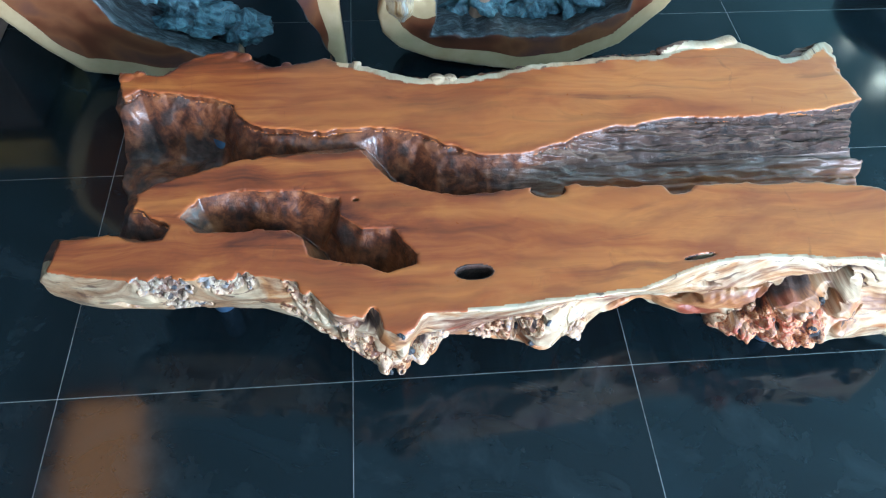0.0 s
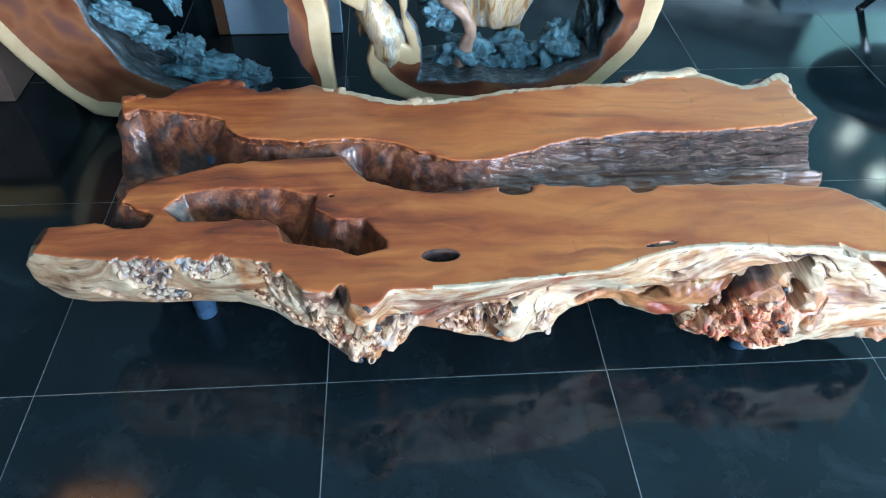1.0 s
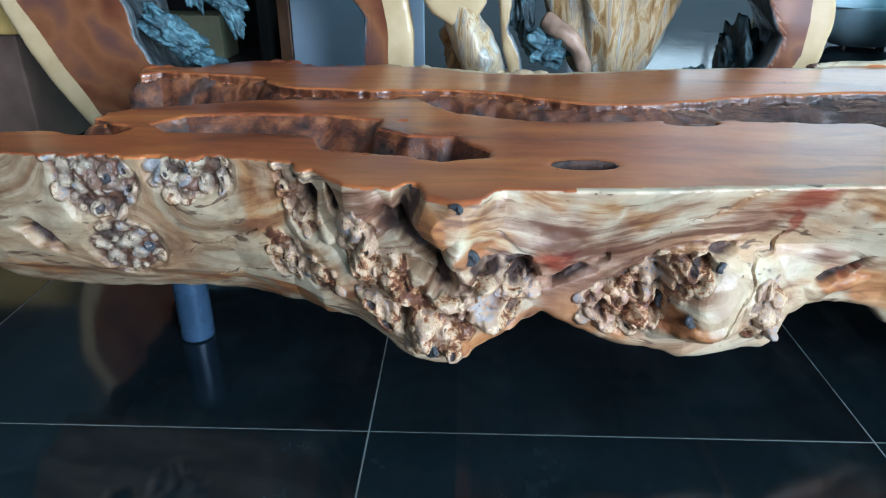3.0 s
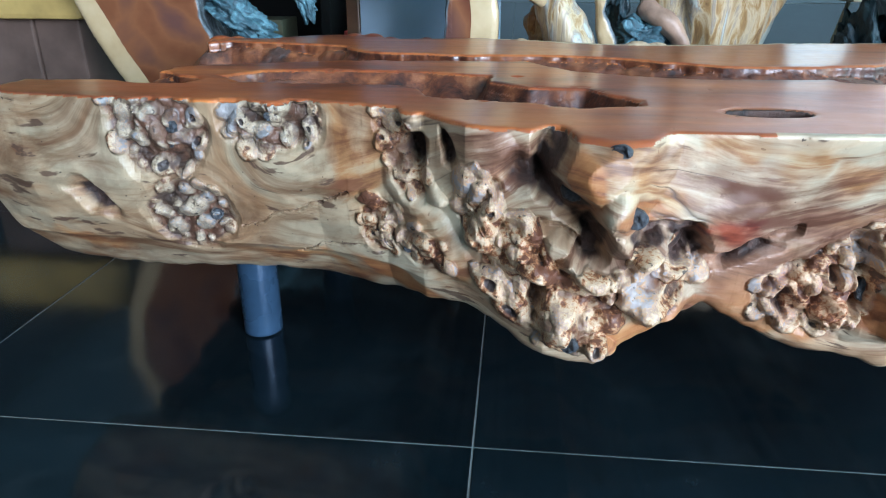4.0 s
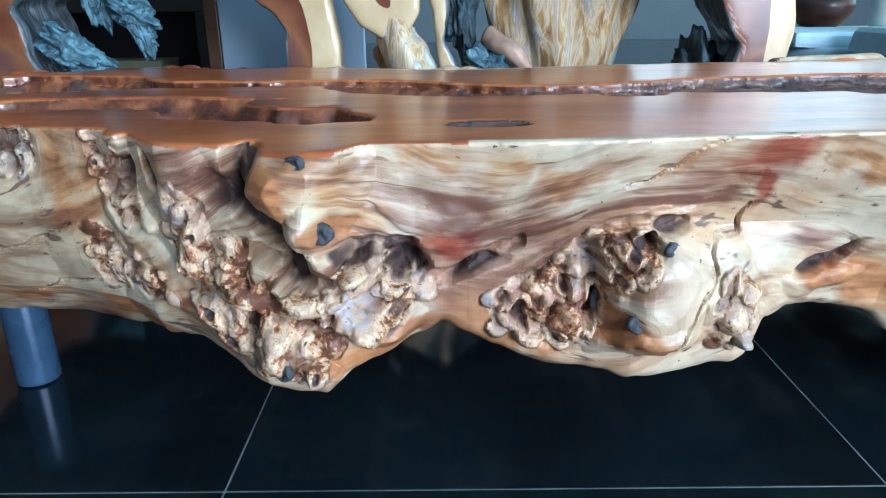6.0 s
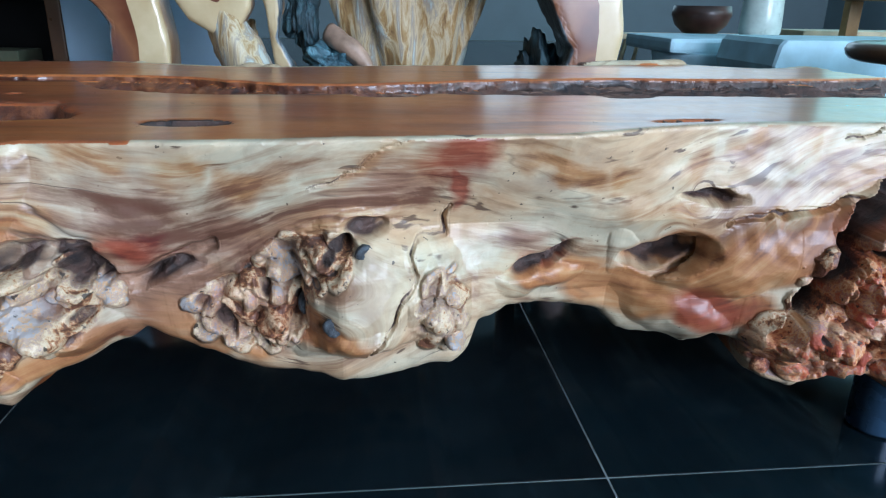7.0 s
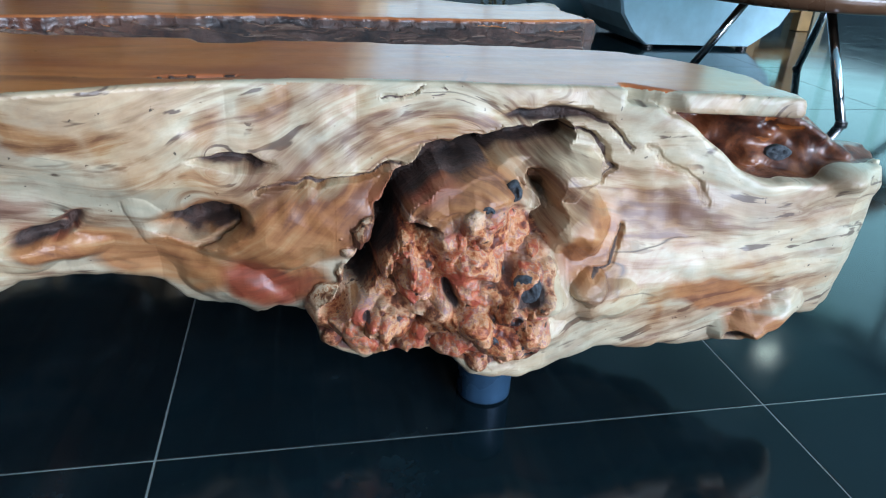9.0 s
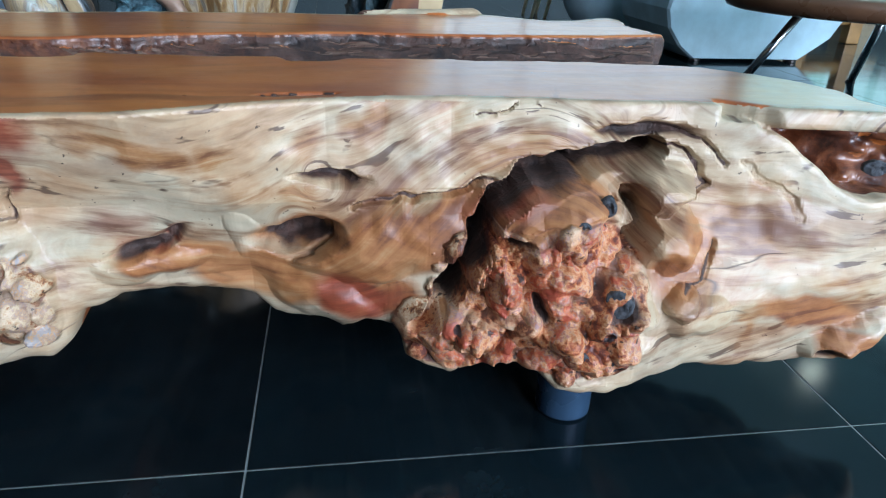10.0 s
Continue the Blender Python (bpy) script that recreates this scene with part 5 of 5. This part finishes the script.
chair_two = bpy.data.objects["trunk_chair.001"]
root = smooth(part("root_foot", build_root(), ROOT, chair_two, "striped honey and grey root"))
root.location = (-0.06 - chair_two.location.x, 2.56 - chair_two.location.y, 0)
bm = tube(bmesh.new(), (0.0, 2.62, 0.002), (0.0, 2.62, 0.24), 0.035, 0.04, 20)
post = smooth(part("post", bm, HONEY, chair_two, "short round brown post"))
post.location = -chair_two.location
def swept(points, radii, seed, n=20, steps=8):
    """A bent limb through the points, uneven in thickness."""
    bm, rows = bmesh.new(), []
    points = [Vector(q) for q in points]
    ends = [2 * points[0] - points[1]] + points + [2 * points[-1] - points[-2]]
    line = []
    for k in range(len(points) - 1):
        a, b, c, d = ends[k : k + 4]
        for q in range(steps):
            t = q / steps
            line.append((0.5 * (2 * b + (c - a) * t + (2 * a - 5 * b + 4 * c - d) * t * t + (3 * b - a - 3 * c + d) * t**3), radii[k] + (radii[k + 1] - radii[k]) * t))
    line.append((points[-1], radii[-1]))
    for k, (at, r) in enumerate(line):
        way = line[min(k + 1, len(line) - 1)][0] - line[max(k - 1, 0)][0]
        turn = way.to_track_quat("Z", "Y").to_matrix()
        row = []
        for i in range(n):
            d = turn @ Vector((math.cos(i * math.tau / n), math.sin(i * math.tau / n), 0))
            row.append(bm.verts.new(at + d * r * (1 + 0.28 * noise.noise(at * 22 + d * 1.3 + Vector((seed, 0, 0))))))
        rows.append(row)
    for p, q in zip(rows, rows[1:]):
        for i in range(n):
            bm.faces.new((p[i], p[(i + 1) % n], q[(i + 1) % n], q[i]))
    bm.faces.new(rows[0][::-1])
    bm.faces.new(rows[-1])
    return bm


bm = swept([(-0.24, 2.45, 0.35), (-0.204, 2.42, 0.323), (-0.168, 2.41, 0.291), (-0.149, 2.41, 0.244), (-0.158, 2.42, 0.197), (-0.17, 2.43, 0.12)], [0.022, 0.024, 0.018, 0.017, 0.02, 0.03], 3.0)
arm = smooth(part("root_arm", bm, PINKROOT, chair_two, "curved pale brown root"))
arm.location = -chair_two.location
bm = swept([(-0.455, 2.37, 0.41), (-0.438, 2.35, 0.36), (-0.415, 2.345, 0.305), (-0.392, 2.35, 0.25), (-0.385, 2.37, 0.20)], [0.036, 0.040, 0.046, 0.052, 0.054], 9.0, 28)
limb = smooth(part("root_limb", bm, ROOT, chair_two, "honey and cream tapered root"))
limb.location = -chair_two.location



def root_knob(parent, x, y, z, rx, ry, rz, turn, seed, material, words):
    """A rough, folded lump of root."""
    bm = bmesh.new()
    bmesh.ops.create_icosphere(bm, subdivisions=5, radius=1.0)
    for v in bm.verts:
        d = v.co.normalized()
        q = d * 1.6 + Vector((seed, seed * 0.7, -seed))
        k = 1 + 0.55 * noise.fractal(q, 1.0, 2.0, 3) + 0.10 * noise.noise(q * 6) - 0.12 * abs(noise.noise(q * 3.1))
        v.co = Vector((d.x * rx, d.y * ry, d.z * rz)) * k
    ob = smooth(part("root_knob", bm, material, parent, words))
    ob.matrix_basis = pose(x - parent.location.x, y - parent.location.y, z, 0, turn, 0)
    return ob


chair_one = bpy.data.objects["trunk_chair"]
for n, (x, y, z, rx, ry, rz, turn) in enumerate(((-1.13, 2.385, 0.325, 0.075, 0.05, 0.034, 35), (-1.07, 2.39, 0.262, 0.055, 0.05, 0.026, 25), (-1.005, 2.41, 0.405, 0.055, 0.04, 0.03, 30), (-0.985, 2.41, 0.365, 0.02, 0.03, 0.05, -15), (-1.09, 2.43, 0.46, 0.03, 0.04, 0.075, -10), (-0.95, 2.45, 0.115, 0.11, 0.07, 0.04, 10), (-0.83, 2.44, 0.09, 0.07, 0.06, 0.04, 5), (-0.985, 2.43, 0.19, 0.05, 0.04, 0.045, 0))):
    root_knob(chair_one, x, y, z, rx, ry, rz, turn, 3.1 + 7.3 * n, GREYROOT, "weathered blue-grey folded root")
for n, (x, y, z, rx, ry, rz, turn) in enumerate(((-0.44, 2.47, 0.295, 0.04, 0.04, 0.085, 8), (-0.235, 2.45, 0.285, 0.06, 0.05, 0.04, 10), (-0.15, 2.47, 0.13, 0.09, 0.07, 0.06, 0), (0.0, 2.48, 0.12, 0.09, 0.07, 0.06, 0), (0.13, 2.47, 0.15, 0.08, 0.07, 0.075, -20), (0.235, 2.46, 0.23, 0.045, 0.08, 0.11, -12), (-0.30, 2.46, 0.40, 0.03, 0.05, 0.09, 0))):
    root_knob(chair_two, x, y, z, rx, ry, rz, turn, 41.7 + 5.9 * n, (ROOT, GREYROOT, GREYROOT, GREYROOT, GREYROOT, DARKROOT, DARKROOT)[n], "rough grey and brown folded root")


# ---------------------------------------------------------------- concrete table, block and things by them
def build_table():
    table = base("concrete_table", 1.52, 4.35)
    tagged(table, "pale grey moulded concrete table with a bowl-shaped foot", "table")
    bm = lathe(bmesh.new(), [(0.10, 0.012), (0.13, 0.016), (0.19, 0.07), (0.225, 0.13), (0.24, 0.19), (0.24, 0.205)], 48)
    part("foot", bm, CONCRETE, table).data.polygons.foreach_set("use_smooth", [True] * (48 * 5 + 2))
    bm = bmesh.new()
    box(bm, -0.25, 0.62, -0.20, 0.42, 0.0, 0.10, 0.02)
    for v in bm.verts:
        v.co.z += 0.175 + (0.0 if v.co.z > 0.05 else 0.03 - 0.05 * (v.co.x + 0.25))
    part("tabletop", bm, CONCRETE, table)
    bm = box(bmesh.new(), 0.47, 0.62, -0.20, 0.42, 0.002, 0.17, 0.02)
    for v in bm.verts:
        v.co.x -= 0.25 * (0.17 - v.co.z)
    part("end_panel", bm, CONCRETE, table)
    for dx in (-0.09, 0.09):
        bm = tube(bmesh.new(), (dx, -0.05, 0.001), (dx, -0.05, 0.014), 0.02, 0.02, 16)
        part("pad", bm, BLACKISH, table, "black rubber pad")
    return table


def build_block():
    block = base("concrete_stool", 1.81, 3.53)
    tagged(block, "pale blue-grey concrete stool with rounded flared sides", "stool")
    profile = [(-0.235, 0.012), (-0.30, 0.06), (-0.355, 0.13), (-0.372, 0.20), (-0.355, 0.28), (-0.335, 0.30), (0.40, 0.30), (0.42, 0.28), (0.415, 0.20), (0.36, 0.10), (0.29, 0.05), (0.235, 0.012)]
    bm = bmesh.new()
    rows = [[bm.verts.new((x, y, z)) for x, z in profile] for y in (0.0, 0.012, 0.48, 0.5)]
    for j, s in ((0, 0.975), (3, 0.975)):
        for v in rows[j]:
            v.co.x, v.co.z = v.co.x * s, 0.157 + (v.co.z - 0.157) * s
    n = len(profile)
    for p, q in zip(rows, rows[1:]):
        for i in range(n):
            bm.faces.new((p[i], p[(i + 1) % n], q[(i + 1) % n], q[i]))
    bm.faces.new(rows[0][::-1])
    bm.faces.new(rows[-1])
    bmesh.ops.recalc_face_normals(bm, faces=bm.faces)
    part("body", bm, CONCRETE, block)
    for dx in (-0.21, 0.22):
        bm = tube(bmesh.new(), (dx, 0.03, 0.001), (dx, 0.03, 0.02), 0.022, 0.022, 16)
        part("pad", bm, BLACKISH, block, "black rubber pad")
    return block


def build_vase():
    bm = lathe(bmesh.new(), [(0.06, 0.0), (0.09, 0.004), (0.10, 0.03), (0.098, 0.12), (0.092, 0.22), (0.097, 0.30), (0.105, 0.34), (0.098, 0.342), (0.088, 0.30), (0.085, 0.05)], 40)
    vase = smooth(part("vase", bm, CERAMIC))
    vase.location = (1.80, 4.32, 0.276)
    return tagged(vase, "tall pale green glazed vase on the concrete table", "vase")


def build_side_table():
    st = base("side_table", 1.75, 2.85)
    tagged(st, "low side table with dark polished wood top and chrome legs", "table")
    bm = bmesh.new()
    n, rows = 48, []
    for r, z in ((0.02, 0.262), (0.9, 0.262), (0.965, 0.270), (0.99, 0.284), (1.0, 0.298), (0.985, 0.312), (0.94, 0.320), (0.02, 0.322)):
        rows.append([bm.verts.new((0.42 * r * math.cos(i * math.tau / n) * (1 + 0.04 * math.sin(3 * i * math.tau / n)), 0.36 * r * math.sin(i * math.tau / n), z)) for i in range(n)])
    for p, q in zip(rows, rows[1:]):
        for i in range(n):
            bm.faces.new((p[i], p[(i + 1) % n], q[(i + 1) % n], q[i]))
    bm.faces.new(rows[0][::-1])
    bm.faces.new(rows[-1])
    smooth(part("tabletop", bm, BROWN, st, "dark polished brown wood slice"))
    for fx, fy, tx, ty in ((-0.155, -0.435, -0.13, -0.25), (-0.30, 0.14, -0.17, 0.06), (0.25, 0.3, 0.15, 0.1), (0.3, -0.3, 0.2, -0.1)):
        bm = tube(bmesh.new(), (fx, fy, 0.001), (tx, ty, 0.268), 0.013, 0.013, 20)
        leg = smooth(part("leg", bm, CHROME, st, "slanted chromed steel tube leg"))
        bm = tube(bmesh.new(), (fx, fy, 0.0005), (fx, fy, 0.008), 0.016, 0.015, 18)
        part("foot_cap", bm, BLACKISH, leg, "black plastic cap")
    return st


def build_board():
    board = base("partition_board", -0.70, 2.86)
    tagged(board, "smooth pale blue-white upright board standing behind the chairs", "board")
    bm = box(bmesh.new(), -0.26, 0.14, 0.0, 0.03, 0.002, 0.75, 0.004)
    part("panel", bm, BOARD, board)
    bm = box(bmesh.new(), -0.30, -0.262, 0.0, 0.05, 0.002, 0.75, 0.004)
    part("post", bm, BROWN, board, "dark brown wooden post")
    return board


def build_long_bench():
    lb = base("timber_bench", 1.85, 5.05)
    tagged(lb, "narrow pale timber bench with thin slanted legs", "bench")
    bm = box(bmesh.new(), -0.58, 0.45, -0.12, 0.16, 0.232, 0.262, 0.006)
    part("seat", bm, PALE, lb, "pale raw timber plank")
    for dx in (-0.5, -0.42, 0.34):
        for dy in (-0.08, 0.12):
            bm = tube(bmesh.new(), (dx - 0.05, dy, 0.001), (dx, dy, 0.233), 0.01, 0.012, 12)
            part("leg", bm, PALE, lb)
    return lb


def build_bowl():
    bm = lathe(bmesh.new(), [(0.07, 0.0), (0.10, 0.004), (0.15, 0.05), (0.175, 0.11), (0.165, 0.16), (0.155, 0.16), (0.16, 0.11), (0.13, 0.05), (0.06, 0.02)], 40)
    bowl = smooth(part("bowl", bm, DARKPOT))
    bowl.location = (1.84, 5.07, 0.263)
    return tagged(bowl, "round dark brown earthen bowl on the timber bench", "bowl")


def build_rail_bench():
    rb = base("slatted_bench", 3.1, 5.2)
    tagged(rb, "pale timber bench with a thick plank seat", "bench")
    bm = box(bmesh.new(), -0.6, 0.6, -0.15, 0.2, 0.235, 0.29, 0.006)
    part("seat", bm, PALE, rb, "thick pale timber plank")
    for dx in (-0.5, 0.5):
        bm = box(bmesh.new(), dx - 0.05, dx + 0.05, -0.12, 0.17, 0.001, 0.233, 0.006)
        part("leg", bm, PALE, rb)
    return rb


def build_armchair():
    ac = base("timber_armchair", 2.62, 4.1)
    tagged(ac, "honey brown timber chair frame with round rails", "chair")
    for dx, dy in ((-0.2, 0.0), (0.12, 0.05), (-0.2, 0.42), (0.12, 0.42)):
        bm = box(bmesh.new(), dx - 0.035, dx + 0.035, dy - 0.03, dy + 0.03, 0.001, 0.46, 0.006)
        part("leg", bm, HONEY, ac)
    for z in (0.12, 0.3):
        bm = tube(bmesh.new(), (-0.166, 0.02, z), (0.086, 0.055, z), 0.034, 0.034, 20)
        smooth(part("rail", bm, HONEY, ac))
    bm = tube(bmesh.new(), (-0.2, 0.03, 0.2), (-0.2, 0.39, 0.2), 0.03, 0.03, 20)
    smooth(part("rail", bm, HONEY, ac))
    bm = box(bmesh.new(), -0.25, 0.17, -0.03, 0.46, 0.461, 0.50, 0.008)
    part("seat", bm, HONEY, ac)
    return ac


def build_stool():
    st = base("block_stool", -1.68, 2.62)
    tagged(st, "squat stool with thick yellow timber top on grey sides", "stool")
    bm = box(bmesh.new(), -0.26, 0.155, -0.2, 0.2, 0.312, 0.45, 0.012)
    part("seat", bm, YELLOW, st, "thick yellow timber block")
    for x0, x1 in ((-0.22, 0.0), (0.004, 0.12)):
        bm = box(bmesh.new(), x0, x1, -0.16, 0.17, 0.001, 0.311, 0.006)
        part("side_panel", bm, GREYWOOD, st, "weathered grey-brown board")
    return st


def build_cabinet():
    cab = base("dark_cabinet", -1.4, 3.6)
    tagged(cab, "black low shelf cabinet holding a few boxes", "cabinet")
    for x0, x1, y0, y1, z0, z1, name in ((-0.75, 0.62, 0, 0.4, 0.001, 0.04, "plinth"), (-0.75, 0.62, 0, 0.4, 0.40, 0.45, "shelf"), (-0.75, 0.62, 0, 0.4, 0.85, 0.89, "top"), (-0.75, 0.62, 0.38, 0.40, 0.041, 0.849, "back"), (-0.75, -0.72, 0.0, 0.378, 0.041, 0.399, "side"), (0.12, 0.16, 0.0, 0.378, 0.041, 0.399, "divider"), (0.59, 0.62, 0.0, 0.378, 0.041, 0.399, "side")):
        part(name, box(bmesh.new(), x0, x1, y0, y1, z0, z1, 0.003), BLACKISH, cab)
    return cab



build_table()
build_block()
build_vase()
build_side_table()
build_board()
build_long_bench()
build_bowl()
build_rail_bench()
build_armchair()
build_stool()
build_cabinet()
for bx, bw, bh, mat, words in ((-1.12, 0.16, 0.14, REDBOX, "small red cardboard box on the cabinet's lower shelf"), (-0.92, 0.12, 0.22, OLIVE, "olive green cardboard box on the cabinet's lower shelf"), (-1.6, 0.3, 0.18, OLIVE, "wide olive green box on the cabinet's lower shelf")):
    ob = part("storage_box", box(bmesh.new(), -bw / 2, bw / 2, 0.0, 0.2, 0.0, bh, 0.004), mat)
    ob.location = (bx, 3.64, 0.041)
    tagged(ob, words, "box", "boxes in the cabinet")

# ---------------------------------------------------------------- room
def slab_piece(name, x0, x1, y0, y1, z0, z1, material, label, kind="structure"):
    bm = box(bmesh.new(), x0, x1, y0, y1, z0, z1)
    return tagged(part(name, bm, material), label, name.split("_")[0], "", kind)


RX0, RX1, RY0, RY1, RH = -5.0, 5.5, -3.4, 9.4, 3.3
floor = slab_piece("floor", RX0, RX1, RY0, RY1, -0.06, -0.0006, GROUT, "floor of large polished black tiles with thin pale joints")
slab_piece("ceiling", RX0 - 0.2, RX1 + 0.2, RY0 - 0.2, RY1 + 0.2, RH, RH + 0.15, CEIL, "plain grey painted showroom ceiling")
slab_piece("wall_west", RX0 - 0.2, RX0, RY0 - 0.2, RY1 + 0.2, -0.06, RH, DARKWALL, "dark panelled showroom wall")


def pierced(name, axis, at, lo, hi, holes, label):
    """A wall of pieces round its openings; holes: (from, to, sill, head)."""
    bm = bmesh.new()
    def piece(a, b, z0, z1):
        if b - a > 0.01 and z1 - z0 > 0.01:
            box(bm, *((at, at + 0.2, a, b) if axis == "x" else (a, b, at, at + 0.2)), z0, z1)
    edge = lo
    for a, b, sill, head in holes:
        piece(edge, a, -0.06, RH)
        piece(a, b, -0.06, sill)
        piece(a, b, head, RH)
        edge = b
    piece(edge, hi, -0.06, RH)
    return tagged(part(name, bm, WALL), label, "wall", "", "structure")


pierced("wall_south", "y", RY0 - 0.2, RX0, RX1, [(0.0, 4.6, 0.4, 3.0)], "grey showroom wall with a wide glazed front")
pierced("wall_north", "y", RY1, RX0, RX1, [(0.8, 5.0, 0.8, 3.0)], "grey back wall with a long window")
pierced("wall_east", "x", RX1, RY0, RY1, [(-0.9, 3.3, 0.4, 3.0), (4.7, 8.1, 0.6, 3.1)], "grey side wall with two tall glazed openings")


def window(name, axis, at, a, b, sill, head, bars):
    win = tagged(new(name), "grey aluminium window frame in a showroom wall", "window", "", "structure")
    def bar(p, q, z0, z1):
        box(bm, *((at + 0.06, at + 0.12, p, q) if axis == "x" else (p, q, at + 0.06, at + 0.12)), z0, z1)
    bm = bmesh.new()
    bar(a, b, sill, sill + 0.06)
    bar(a, b, head - 0.06, head)
    for k in range(bars + 1):
        c = a + (b - a - 0.06) * k / bars
        bar(c, c + 0.06, sill + 0.06, head - 0.06)
    part("window_frame", bm, FRAME, win)
    return win


window("window_1", "y", RY0 - 0.2, 0.0, 4.6, 0.4, 3.0, 4)
window("window_2", "y", RY1, 0.8, 5.0, 0.8, 3.0, 5)
window("window_3", "x", RX1, -0.9, 3.3, 0.4, 3.0, 4)
window("window_4", "x", RX1, 4.7, 8.1, 0.6, 3.1, 4)



def glow(name, colour, strength):
    m = Mat(name)
    m.set(Base_Color=(0.8, 0.8, 0.8), Emission_Color=colour, Emission_Strength=strength, Roughness=0.6)
    return m.mat


LAMPGLASS = glow("lit_white_diffuser", (0.82, 1.0, 0.92), 16.0)
AMBER = glow("lit_amber_diffuser", (1.0, 0.44, 0.09), 1.9)


def ceiling_lamp(x, y):
    lamp = base("ceiling_light", x, y, RH)
    tagged(lamp, "round surface-mounted ceiling light with a lit white diffuser", "light", "ceiling lights")
    part("housing", lathe(bmesh.new(), [(0.12, -0.05), (0.135, -0.045), (0.14, 0.0), (0.10, 0.0)], 36), FRAME, lamp)
    part("diffuser", lathe(bmesh.new(), [(0.02, -0.068), (0.07, -0.062), (0.105, -0.052)], 36), LAMPGLASS, lamp)
    return lamp


for lx, ly in ((4.62, 6.47), (4.58, 5.75)):
    ceiling_lamp(lx, ly)

cove = base("ceiling_light", -2.6, 2.0, RH)
tagged(cove, "large amber-lit ceiling panel in a timber frame", "light")
bm = bmesh.new()
side = [(0.42 + 0.035 * math.sin(k * 0.9) + 0.02 * math.sin(k * 2.3), -0.8 + 1.6 * k / 14) for k in range(15)]
lower = [bm.verts.new((x, y, -0.05)) for x, y in side] + [bm.verts.new((-0.1, 0.8, -0.05)), bm.verts.new((-0.1, -0.8, -0.05))]
upper = [bm.verts.new((v.co.x, v.co.y, -0.03)) for v in lower]
n = len(lower)
bm.faces.new(lower[::-1])
bm.faces.new(upper)
for k in range(n):
    bm.faces.new((lower[k], lower[(k + 1) % n], upper[(k + 1) % n], upper[k]))
bmesh.ops.recalc_face_normals(bm, faces=bm.faces)
part("diffuser", bm, AMBER, cove, "lit amber panel")
part("frame", box(bmesh.new(), -0.2, 0.37, -0.9, 0.9, -0.028, 0.0, 0.004), BROWN, cove, "dark timber backing frame")

# floor tiles, 0.6 m square with 3 mm joints; the ones about the bench are single pieces
tile_bm = bmesh.new()
box(tile_bm, 0.001, 0.599, 0.001, 0.599, -0.012, 0.0, 0.0006)
tile_mesh = bpy.data.meshes.new("tile")
tile_bm.to_mesh(tile_mesh)
tile_bm.free()
tile_mesh.materials.append(TILE)
far = bmesh.new()
for i in range(-8, 10):
    for j in range(-8, 14):
        tx, ty = -0.54 + 0.6 * i, 1.37 + 0.6 * j
        if tx < RX0 or tx + 0.6 > RX1 + 0.3 or ty < RY0 - 0.3 or ty + 0.6 > RY1 + 0.3:
            continue
        if -4 <= i <= 6 and -3 <= j <= 9:
            t = new("tile", tile_mesh)
            t.parent = floor
            t.location = (tx, ty, 0)
        else:
            box(far, tx + 0.0015, tx + 0.5985, ty + 0.0015, ty + 0.5985, -0.012, 0.0)
tagged(part("far_tiles", far, TILE, floor), "", "", "", "stuff")
